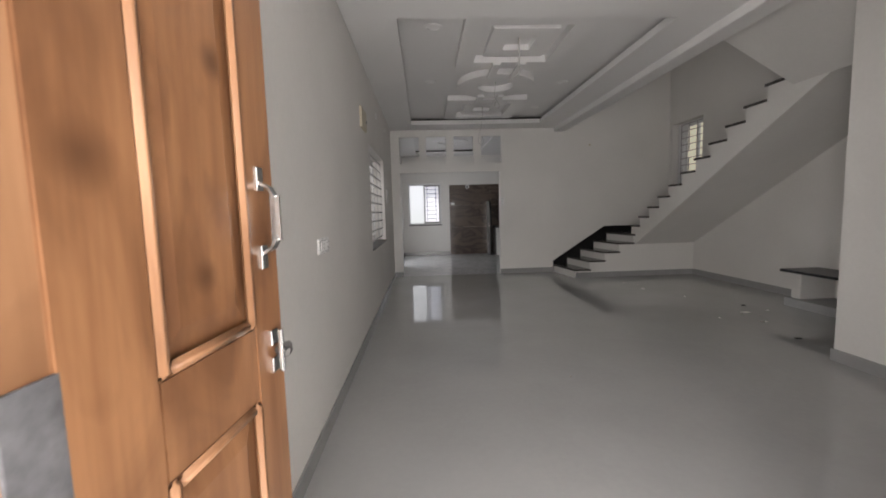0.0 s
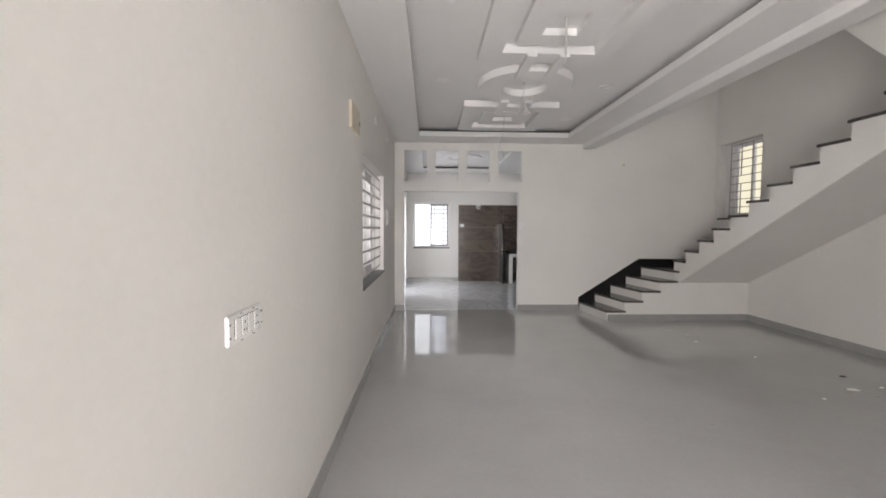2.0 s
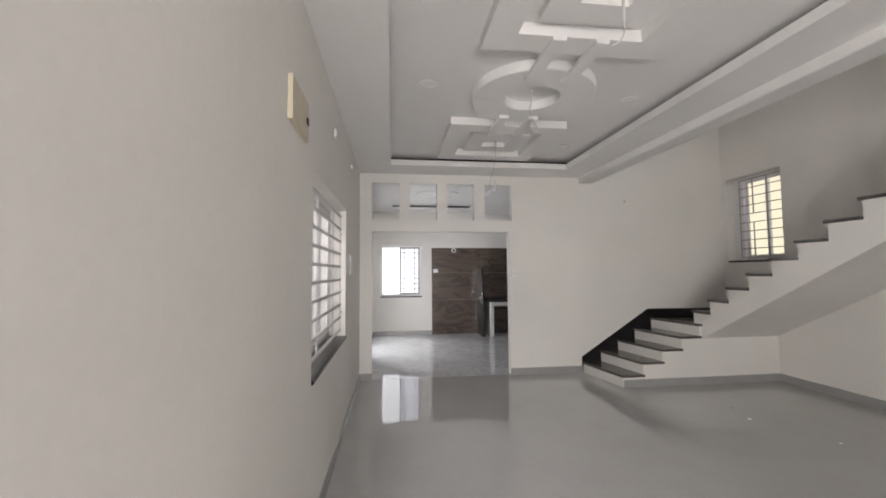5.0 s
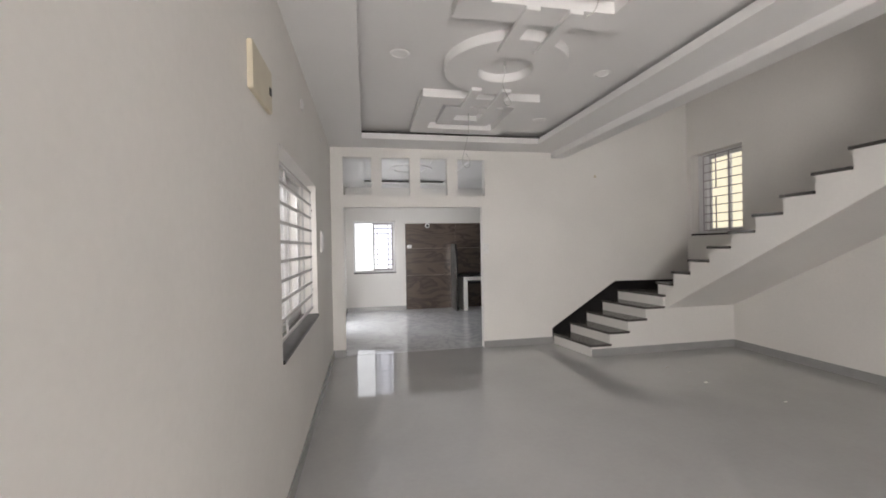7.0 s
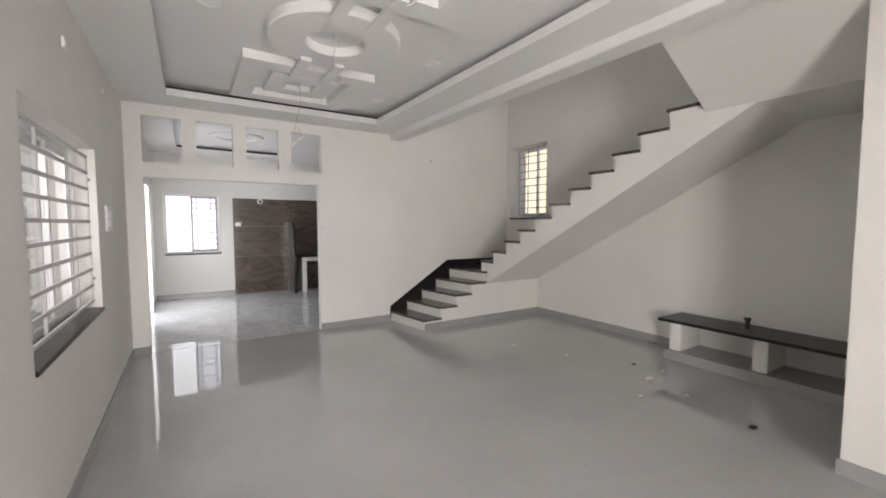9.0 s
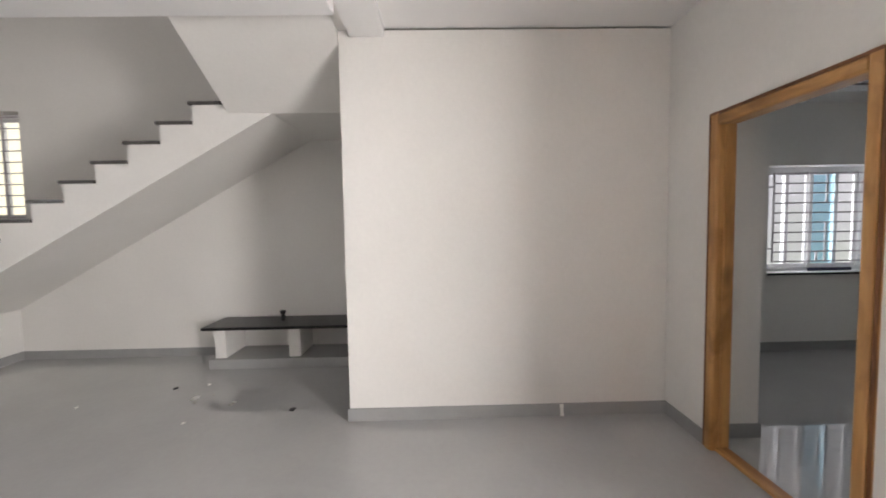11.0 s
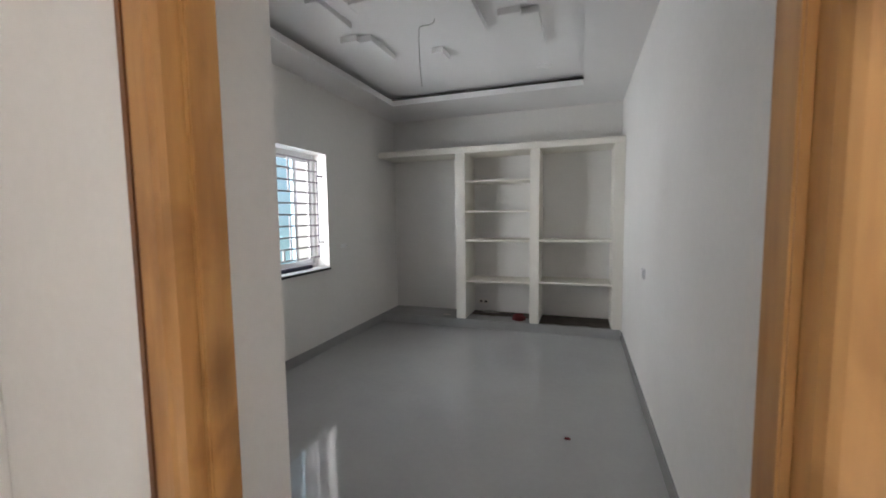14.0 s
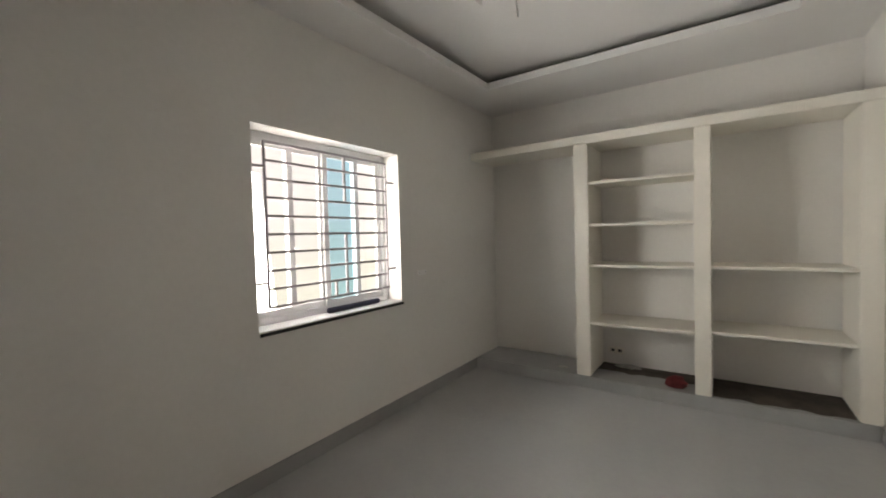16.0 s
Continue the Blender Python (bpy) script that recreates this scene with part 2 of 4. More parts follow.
def prism(bm, outline, axis, lo, hi):
    """An outline of (u, v) pulled along an axis: 'x' takes (y, z), 'y' takes (x, z), 'z' takes (x, y)."""
    def at(u, v, w):
        return {"x": (w, u, v), "y": (u, w, v), "z": (u, v, w)}[axis]
    a = [bm.verts.new(at(u, v, lo)) for u, v in outline]
    b = [bm.verts.new(at(u, v, hi)) for u, v in outline]
    bm.faces.new(a)
    bm.faces.new(b[::-1])
    for i in range(len(a)):
        j = (i + 1) % len(a)
        bm.faces.new((a[j], a[i], b[i], b[j]))
    bmesh.ops.recalc_face_normals(bm, faces=bm.faces)
    return bm


def mesh_of(bm, name, mat, smooth=False):
    me = bpy.data.meshes.new(name)
    bm.to_mesh(me)
    bm.free()
    me.materials.append(mat)
    if smooth:
        for f in me.polygons:
            f.use_smooth = True
    return me


def thing(name, label, category, loc=(0, 0, 0), group="", kind="", turn=0.0):
    ob = new(name)
    ob.matrix_world = pose(*loc, 0, 0, turn)
    return tagged(ob, label, category, group, kind)


def part(name, bm, mat, parent, label="", smooth=False):
    ob = new(name, mesh_of(bm, name, mat, smooth))
    ob.parent = parent
    return tagged(ob, label)


def solid(name, bm, mat, label, category, kind="", group="", loc=(0, 0, 0), turn=0.0, smooth=False):
    ob = new(name, mesh_of(bm, name, mat, smooth))
    ob.matrix_world = pose(*loc, 0, 0, turn)
    return tagged(ob, label, category, group, kind)


def wall_with_openings(bm, axis, c0, c1, u0, u1, z0, z1, holes):
    """A wall slab between c0 and c1 on the axis, from u0 to u1 along it, with holes (ua, ub, za, zb) right through."""
    us = sorted({u0, u1, *(v for h in holes for v in h[:2])})
    zs = sorted({z0, z1, *(v for h in holes for v in h[2:])})
    solid_cell = {}
    for i in range(len(us) - 1):
        for k in range(len(zs) - 1):
            u, z = (us[i] + us[i + 1]) / 2, (zs[k] + zs[k + 1]) / 2
            solid_cell[i, k] = not any(h[0] < u < h[1] and h[2] < z < h[3] for h in holes)

    def at(u, c, z):
        return (c, u, z) if axis == "x" else (u, c, z)
    faces = []
    for (i, k), full in solid_cell.items():
        if not full:
            continue
        ua, ub, za, zb = us[i], us[i + 1], zs[k], zs[k + 1]
        faces.append([at(ua, c0, za), at(ub, c0, za), at(ub, c0, zb), at(ua, c0, zb)])
        faces.append([at(ua, c1, za), at(ub, c1, za), at(ub, c1, zb), at(ua, c1, zb)])
        for di, dk, q in ((-1, 0, ((ua, za), (ua, zb))), (1, 0, ((ub, za), (ub, zb))), (0, -1, ((ua, za), (ub, za))), (0, 1, ((ua, zb), (ub, zb)))):
            if not solid_cell.get((i + di, k + dk), False):
                (p, r), (s, t) = q
                faces.append([at(p, c0, r), at(s, c0, t), at(s, c1, t), at(p, c1, r)])
    for f in faces:
        bm.faces.new([bm.verts.new(v) for v in f])
    bmesh.ops.remove_doubles(bm, verts=bm.verts, dist=1e-5)
    bmesh.ops.recalc_face_normals(bm, faces=bm.faces)
    return bm


# ---- plan ----
XL, XR, XP = -0.412, 5.09, 3.41          # hall: window wall, stair wall, partition
YB, YB2, YE = 0.618, 0.388, 7.945        # hall: entrance wall (both faces), far wall
YD = 0.505                               # bedroom face of the thin wall round the bedroom door
YP = 3.03                                # end of the partition
YK = 11.80                               # kitchen far wall
BX0, BX1, BY = 1.815, 4.785, -4.175       # bedroom
ZC = 2.83                                # flat ceiling of the hall
TOP = 5.2                                # top of the stair well

floor_bm = box(bmesh.new(), -0.66, -4.45, -0.12, 5.35, 8.0, 0.0)
solid("floor", floor_bm, FLOOR, "polished grey vitrified tile floor, glossy", "floor", "structure")
solid("floor_kitchen", box(bmesh.new(), -0.66, 8.0, -0.12, 5.35, 12.05, 0.002), KFLOOR, "polished white and grey marble tile floor", "floor", "structure")
solid("ground", box(bmesh.new(), -400, -400, -0.6, 400, 400, -0.3), EARTH, "dusty brown ground outside", "ground", "structure")
solid("porch_floor", box(bmesh.new(), -0.66, -2.6, -0.3, 1.70, 0.388, -0.02), SKIRT, "grey tiled porch floor at the entrance", "floor", "structure")

solid("wall_west", wall_with_openings(bmesh.new(), "x", XL - 0.23, XL, YB2, YK + 0.23, 0, TOP, [(4.70, 6.30, 0.86, 2.05), (9.45, 10.55, 0, 2.1)]), PAINT, "plain white painted wall with a barred window", "wall", "structure")
solid("wall_entrance", wall_with_openings(bmesh.new(), "y", YB2, YB, XL, 1.665, 0, 3.3, [(-0.27, 1.30, 0, 2.20)]), PAINT, "plain white painted wall with a wide timber entrance", "wall", "structure")
solid("wall_bedroom_door", wall_with_openings(bmesh.new(), "y", YD, YB, 1.665, 5.32, 0, 3.3, [(1.963, 2.965, 0, 2.13)]), PAINT, "plain white painted wall with a teak door frame", "wall", "structure")
solid("wall_pier", box(bmesh.new(), 3.035, 0.20, 0, BX1, YD, 3.2, 0.004), PAINT, "white plastered pier inside the bedroom door", "wall", "structure")
solid("wall_partition", box(bmesh.new(), XP, YB, 0, XR + 0.23, YP, 2.87, 0.004), PAINT, "plain white painted partition wall", "wall", "structure")
# The second hole is an added, unseen opening for the upper stair lamp.
solid("wall_east", wall_with_openings(bmesh.new(), "x", XR, XR + 0.23, YP, YK + 0.23, 0, TOP, [(6.99, 7.86, 1.59, 2.82), (4.6, 6.4, 4.05, 4.95)]), PAINT, "plain white painted stair wall with a narrow window", "wall", "structure")
holes = [(-0.25, 1.69, 0, 2.02), (-0.25, 0.128, 2.19, 2.70), (0.272, 0.655, 2.19, 2.70), (0.803, 1.185, 2.19, 2.70), (1.337, 1.735, 2.19, 2.70)]
solid("wall_far", wall_with_openings(bmesh.new(), "y", YE, YE + 0.115, XL, XR, 0, TOP, holes), PAINT, "white wall with a wide opening and four square holes above", "wall", "structure")
solid("wall_kitchen", wall_with_openings(bmesh.new(), "y", YK, YK + 0.23, XL, XR, 0, 3.2, [(-0.25, 0.715, 0.89, 2.08)]), PAINT, "white kitchen wall with a barred window", "wall", "structure")
solid("wall_bedroom_east", wall_with_openings(bmesh.new(), "x", BX1, BX1 + 0.23, BY - 0.23, YD, 0, 3.2, [(-2.524, -1.299, 0.873, 2.05)]), PAINT, "white bedroom wall with a barred window", "wall", "structure")
solid("wall_bedroom_south", box(bmesh.new(), BX0 - 0.15, BY - 0.23, 0, BX1, BY, 3.2), PAINT, "plain white bedroom wall behind the shelves", "wall", "structure")
solid("wall_bedroom_west", box(bmesh.new(), BX0 - 0.15, BY, 0, BX0, YD, 3.2), PAINT, "plain white bedroom wall", "wall", "structure")
solid("wall_stair_top", box(bmesh.new(), 2.99, YP - 0.2, 2.87, XR + 0.23, YP, TOP), PAINT, "plain white upper wall of the stair well", "wall", "structure")
solid("wall_stair_upper", box(bmesh.new(), 2.79, YP - 0.2, 2.95, 2.97, YE, TOP), PAINT, "plain white upper wall of the stair well", "wall", "structure")


def skirting(name, runs):
    bm = bmesh.new()
    for x0, y0, x1, y1 in runs:
        box(bm, x0, y0, 0.0, x1, y1, 0.095)
    return solid(name, bm, SKIRT, "low grey tile skirting along the wall", "skirting", "structure")


skirting("baseboard_hall", [(XL, YB, XL + 0.012, YE), (1.30, YB, 1.963, YB + 0.012), (2.965, YB, XP, YB + 0.012), (XP - 0.012, YB + 0.012, XP, YP + 0.012), (XP, YP, 4.55, YP + 0.012),
                            (XL + 0.012, YE - 0.012, -0.25, YE), (-0.262, YE, -0.25, YE + 0.115), (1.69, YE - 0.012, 2.76, YE), (XR - 0.012, 4.75, XR, 7.14), (2.93, 7.128, XR - 0.012, 7.14)])
skirting("baseboard_kitchen", [(XL, YK - 0.012, 0.945, YK), (XL, 10.63, XL + 0.012, YK - 0.012), (XL, YE + 0.115, XL + 0.012, 9.37)])
skirting("baseboard_bedroom", [(BX1 - 0.012, BY, BX1, 0.20), (BX0, -3.66, BX0 + 0.012, YD), (BX0 + 0.012, BY, BX1 - 0.012, BY + 0.012), (3.023, 0.188, BX1 - 0.012, 0.20), (3.023, 0.20, 3.035, YD)])


# ---- ceilings ----
def tray_ceiling(name, x0, x1, y0, y1, flat, tray, lip, inner, label):
    """A flat border with a lipped opening; above it, set back behind a dark gap, the raised inner field."""
    tx0, tx1, ty0, ty1 = tray
    bm = bmesh.new()
    t = 0.012
    for a in ((x0, y0, tx0 - t, y1), (tx1 + t, y0, x1, y1), (tx0 - t, y0, tx1 + t, ty0 - t), (tx0 - t, ty1 + t, tx1 + t, y1)):
        box(bm, a[0], a[1], flat, a[2], a[3], flat + 0.03)
    for a in ((tx0 - t, ty0 - t, tx0, ty1 + t), (tx1, ty0 - t, tx1 + t, ty1 + t), (tx0, ty0 - t, tx1, ty0), (tx0, ty1, tx1, ty1 + t)):
        box(bm, a[0], a[1], flat, a[2], a[3], lip)
    g = 0.16
    box(bm, tx0 - g, ty0 - g, inner, tx1 + g, ty1 + g, inner + 0.05)
    ob = solid(name, bm, CEILING, label, "ceiling", "structure")
    # Strips behind the lip; the gap's shade is put into their colour.
    gap_back = bmesh.new()
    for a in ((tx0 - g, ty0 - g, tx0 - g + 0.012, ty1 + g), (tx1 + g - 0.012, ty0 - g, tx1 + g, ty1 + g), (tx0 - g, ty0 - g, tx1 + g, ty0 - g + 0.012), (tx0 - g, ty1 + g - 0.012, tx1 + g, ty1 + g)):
        box(gap_back, a[0], a[1], flat + 0.03, a[2], a[3], inner)
    part("cove_back", gap_back, COVESHADE, ob, "near-black strip for the shade in the cove gap")
    return ob


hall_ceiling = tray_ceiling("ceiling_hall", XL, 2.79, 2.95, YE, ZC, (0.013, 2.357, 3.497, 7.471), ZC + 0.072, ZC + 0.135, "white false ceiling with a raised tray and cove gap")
solid("ceiling_entrance", box(bmesh.new(), XL, YB, 2.88, XP, 2.70, 2.93), CEILING, "plain white ceiling inside the entrance", "ceiling", "structure")
solid("ceiling_stair", box(bmesh.new(), XL, YP - 0.2, TOP, XR + 0.23, YE + 0.1, TOP + 0.1), CEILING, "plain white ceiling of the stair well", "ceiling", "structure")
tray_ceiling("ceiling_kitchen", XL, XR, YE + 0.115, YK, 2.86, (0.025, 1.75, 8.75, 11.25), 2.90, 2.955, "white kitchen ceiling with a raised tray")
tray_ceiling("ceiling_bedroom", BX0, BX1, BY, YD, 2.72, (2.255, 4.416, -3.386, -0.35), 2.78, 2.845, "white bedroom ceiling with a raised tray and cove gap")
solid("beam_stair", box(bmesh.new(), 2.765, 2.95, 2.75, 2.97, YE, 3.0, 0.006), CEILING, "white ceiling beam along the stairs", "beam", "structure")
solid("beam_entrance", box(bmesh.new(), XL, 2.70, 2.82, XP, 2.95, 3.0, 0.006), CEILING, "white ceiling beam across the hall", "beam", "structure")
solid("roof_slab", box(bmesh.new(), -0.66, -4.45, 3.3, 2.95, 12.05, 3.45), OUTWALL, "plain roof slab", "roof", "structure")
solid("roof_slab_rear", box(bmesh.new(), 2.95, 8.06, 3.3, 5.35, 12.05, 3.45), OUTWALL, "plain roof slab", "roof", "structure")
solid("roof_slab_front", box(bmesh.new(), 2.95, -4.45, 3.3, 5.35, 2.83, 3.45), OUTWALL, "plain roof slab", "roof", "structure")


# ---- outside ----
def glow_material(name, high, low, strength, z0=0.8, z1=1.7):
    """Daylit distance put in as emission: one tone high up, another near the ground, broken by soft clumps."""
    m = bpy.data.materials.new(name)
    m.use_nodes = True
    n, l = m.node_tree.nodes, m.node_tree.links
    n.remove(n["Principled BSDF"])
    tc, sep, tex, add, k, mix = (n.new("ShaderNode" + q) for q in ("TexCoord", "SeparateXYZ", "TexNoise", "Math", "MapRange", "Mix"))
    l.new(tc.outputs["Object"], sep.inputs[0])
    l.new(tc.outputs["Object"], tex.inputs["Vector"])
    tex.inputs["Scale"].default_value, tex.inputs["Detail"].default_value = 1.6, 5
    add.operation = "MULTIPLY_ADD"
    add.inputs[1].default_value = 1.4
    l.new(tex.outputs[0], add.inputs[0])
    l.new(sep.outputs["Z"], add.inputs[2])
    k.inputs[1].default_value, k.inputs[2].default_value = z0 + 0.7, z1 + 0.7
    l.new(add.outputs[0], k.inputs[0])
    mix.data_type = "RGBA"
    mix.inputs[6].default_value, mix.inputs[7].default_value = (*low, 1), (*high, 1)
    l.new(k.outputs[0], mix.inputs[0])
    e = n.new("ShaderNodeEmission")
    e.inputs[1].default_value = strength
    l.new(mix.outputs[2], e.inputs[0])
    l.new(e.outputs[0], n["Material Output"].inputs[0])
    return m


# House wall and distances glow by emission in place of daylight on them.
WALLGLOW = glow_material("glowing_neighbour_wall", (0.95, 0.93, 0.90), (0.70, 0.66, 0.62), 0.50)
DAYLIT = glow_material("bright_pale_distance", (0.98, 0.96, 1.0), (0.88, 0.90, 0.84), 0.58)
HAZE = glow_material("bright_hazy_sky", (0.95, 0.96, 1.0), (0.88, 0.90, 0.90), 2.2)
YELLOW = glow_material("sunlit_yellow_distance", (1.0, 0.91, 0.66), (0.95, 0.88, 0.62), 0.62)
solid("backdrop_west", box(bmesh.new(), -2.45, 2.0, -0.3, -2.40, 24.0, 5.0), WALLGLOW, "glowing pale sheet for the house wall outside the hall window", "backdrop", "structure")
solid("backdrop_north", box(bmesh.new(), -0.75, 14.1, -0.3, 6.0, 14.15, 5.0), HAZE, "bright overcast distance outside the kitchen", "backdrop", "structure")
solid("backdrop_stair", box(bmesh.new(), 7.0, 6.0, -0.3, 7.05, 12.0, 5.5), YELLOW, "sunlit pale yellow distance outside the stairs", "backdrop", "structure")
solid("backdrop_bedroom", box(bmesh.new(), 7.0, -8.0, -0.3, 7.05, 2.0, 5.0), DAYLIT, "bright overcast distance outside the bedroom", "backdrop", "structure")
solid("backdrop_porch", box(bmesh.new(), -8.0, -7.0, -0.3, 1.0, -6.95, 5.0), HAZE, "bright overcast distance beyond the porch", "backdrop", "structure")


# ---- staircase ----
def staircase():
    st = thing("staircase", "white plastered staircase with dark granite treads and a quarter landing", "staircase")
    xs = [2.76, 3.03, 3.30, 3.565, 3.83]
    skew, y0, y1 = 0.13, 7.14, YE
    for n in range(4):
        a, b = xs[n], xs[n + 1]
        part("step", prism(bmesh.new(), [(a, y1), (a + skew, y0), (b + skew, y0), (b, y1)], "z", 0, 0.153 * (n + 1) - 0.03), PAINT, st)
    part("landing", prism(bmesh.new(), [(xs[4], y1), (xs[4] + skew, y0), (XR, y0), (XR, y1)], "z", 0, 0.735), PAINT, st)
    y_of = lambda k: 5.86 + 0.2838 * (11 - k)
    z_of = lambda k: 1.744 + 0.1636 * (k - 11)
    prof = [(7.135, 0.58), (3.747, 2.456), (YP, 2.456), (YP, 2.50), (4.11, 2.50), (4.125, z_of(16) - 0.03)]
    for k in range(16, 5, -1):
        prof.append((y_of(k) - 0.012, z_of(k) - 0.03))
        prof.append((y_of(k) - 0.012, max(z_of(k - 1) - 0.03, 0.737)))
    prof.append((7.135, 0.737))
    part("upper_flight", prism(bmesh.new(), prof, "x", 3.99, XR), PAINT, st)
    part("next_flight", prism(bmesh.new(), [(3.99, 2.458), (2.972, 3.05), (2.972, 3.25), (3.99, 2.64)], "y", YP + 0.002, 4.12), PAINT, st)
    for n in range(5):
        a = xs[n] - 0.02
        b, s2 = (xs[n + 1] + 0.02, skew) if n < 4 else (XR, 0.0)
        z = 0.153 * (n + 1)
        bm = prism(bmesh.new(), [(a, y1 - 0.013), (a + skew, y0 - 0.015), (b + s2, y0 - 0.015), (b, y1 - 0.013)], "z", z - 0.03, z)
        bmesh.ops.bevel(bm, geom=list(bm.edges), offset=0.005, segments=1, affect="EDGES")
        part("tread", bm, TREAD, st, "polished dark granite tread")
    for k in range(6, 17):
        ya = y_of(k) + 0.018
        yb = y_of(k + 1) - 0.012 if k < 16 else 4.127
        part("tread", box(bmesh.new(), 3.972, yb, z_of(k) - 0.03, XR, ya, z_of(k), 0.005), TREAD, st, "polished dark granite tread")
    part("stair_skirting", prism(bmesh.new(), [(2.745, 0.03), (2.745, 0.225), (3.79, 0.893), (XR, 0.885), (XR, 0.70), (3.95, 0.60), (2.95, 0.03)], "y", YE - 0.012, YE), GRANITE, st, "black granite skirting along the stair wall")
    part("side_skirting", box(bmesh.new(), 2.90, 7.128, 0.0, 2.93, 7.14, 0.095), SKIRT, st)
    return st


staircase()


# ---- bench under the stairs ----
bench = thing("stone_bench", "low white bench with a black granite top under the stairs", "bench")
part("plinth", box(bmesh.new(), 4.60, YP + 0.002, 0.0, XR - 0.002, 4.75, 0.10, 0.004), SKIRT, bench, "grey tiled plinth")
for ya, yb in ((4.59, 4.71), (3.81, 3.93), (3.04, 3.14)):
    part("leg", box(bmesh.new(), 4.65, ya, 0.10, XR - 0.002, yb, 0.413, 0.006), PAINT, bench)
part("bench_top", box(bmesh.new(), 4.58, YP + 0.002, 0.413, XR - 0.002, 4.81, 0.445, 0.006), GRANITE, bench, "polished black granite top")
tap = thing("pipe_stub", "short dark pipe stub on the granite bench", "pipe", (4.86, 4.06, 0.445))
part("pipe", cyl(bmesh.new(), (0, 0, 0), (0, 0, 0.085), 0.022), BLACK, tap)
part("cap", cyl(bmesh.new(), (0, 0, 0.085), (0, 0, 0.11), 0.03), BLACK, tap)
part("spout", cyl(bmesh.new(), (0, 0.0, 0.055), (0.02, 0.17, 0.05), 0.007), WIRE, tap)


# ---- windows ----
def on_wall(axis, c, u0, w0, z0, u1, w1, z1):
    """Corners of a box in wall terms: u along the wall, w outwards from the face at c."""
    ax, sign = axis
    if ax == "x":
        return (c + sign * w0, u0, z0, c + sign * w1, u1, z1)
    return (u0, c + sign * w0, z0, u1, c + sign * w1, z1)


def barred_window(name, label, axis, c, u0, u1, z0, z1, grille, rows, uprights, bar, bar_mat, depth, sashes, blue=(), film=None, sill_mat=None, lugs=True, flat=False):
    """Frame, sashes and panes near the outer face, a stone sill, and a steel grille in the reveal."""
    win = thing(name, label, "window", kind="structure")
    bx = lambda bm, *a, bevel=0.0: box(bm, *on_wall(axis, c, *a), bevel)
    fr = bmesh.new()
    f = 0.045
    for a in ((u0, 0.15, z0, u0 + f, 0.21, z1), (u1 - f, 0.15, z0, u1, 0.21, z1), (u0 + f, 0.15, z1 - f, u1 - f, 0.21, z1), (u0 + f, 0.15, z0, u1 - f, 0.21, z0 + f)):
        bx(fr, *a, bevel=0.004)
    part("window_frame", fr, UPVC, win)
    for i, (a, b) in enumerate(sashes):
        w = 0.155 + 0.022 * (i % 2)
        sh = bmesh.new()
        s = 0.04
        for q in ((a, w, z0 + f, a + s, w + 0.02, z1 - f), (b - s, w, z0 + f, b, w + 0.02, z1 - f), (a + s, w, z1 - f - s, b - s, w + 0.02, z1 - f), (a + s, w, z0 + f, b - s, w + 0.02, z0 + f + s)):
            bx(sh, *q)
        sash = part("sash", sh, UPVC, win, "white sliding window sash")
        pane = part("pane", bx(bmesh.new(), a + s, w + 0.007, z0 + f + s, b - s, w + 0.012, z1 - f - s), (film or BLUEGLASS) if i in blue else GLASS, sash, "tinted glass pane" if i in blue else "clear glass pane")
        pane.visible_shadow = False
    part("window_sill", bx(bmesh.new(), u0 + 0.001, -0.012, z0 - 0.022, u1 - 0.001, 0.15, z0 + 0.003, bevel=0.003), sill_mat or GRANITE, win, "white sill" if sill_mat else "black granite sill")
    if sill_mat:
        part("sill_edge", bx(bmesh.new(), u0 - 0.002, -0.016, z0 - 0.026, u1 + 0.002, -0.0125, z0 - 0.006), GRANITE, win, "thin black edge of the sill")
    g0, g1, h0, h1, gw = grille
    outer = bmesh.new()
    e = bar
    for a in ((g0, gw, h0, g0 + e, gw + e, h1), (g1 - e, gw, h0, g1, gw + e, h1)):
        bx(outer, *a, bevel=0.002)
    gr = part("grille", outer, bar_mat, win, "painted steel window grille")
    th = bar * (1.5 if flat else 1.0)
    for i in range(rows):
        z = h0 + (h1 - h0) * i / (rows - 1)
        part("bar", bx(bmesh.new(), g0, gw - 0.003, z - th / 2, g1, gw + bar - 0.003, z + th / 2, bevel=0.002), bar_mat, gr)
    for u, lo, hi in uprights:
        za, zb = h0 + (h1 - h0) * lo / (rows - 1), h0 + (h1 - h0) * hi / (rows - 1)
        part("upright", bx(bmesh.new(), u - e / 2, gw + e - 0.004, za, u + e / 2, gw + 2 * e - 0.004, zb), bar_mat, gr)
    if lugs:
        for z in (h0 + 0.15 * (h1 - h0), h0 + 0.85 * (h1 - h0)):
            for a, b in ((u0, g0), (g1, u1)):
                part("lug", bx(bmesh.new(), a, gw, z - 0.008, b, gw + 0.008, z + 0.008), bar_mat, gr)
    return win


barred_window("window_1", "white sliding window behind a pale steel grille", ("x", -1), XL, 4.70, 6.30, 0.86, 2.05,
              (4.74, 6.22, 0.93, 1.98, 0.035), 10, ((5.12, 0, 9), (5.84, 0, 9)), 0.014, WGRILLE, 0.23, [(4.74, 5.30), (5.26, 5.80), (5.76, 6.26)], flat=True)
barred_window("window_2", "white kitchen window half covered by a steel grille", ("y", 1), YK, -0.25, 0.715, 0.89, 2.08,
              (0.20, 0.66, 0.95, 2.03, 0.06), 10, ((0.30, 0, 9), (0.55, 0, 9)), 0.018, MGRILLE, 0.23, [(0.20, 0.67)], blue=(0,), film=LAVENDER, lugs=False)
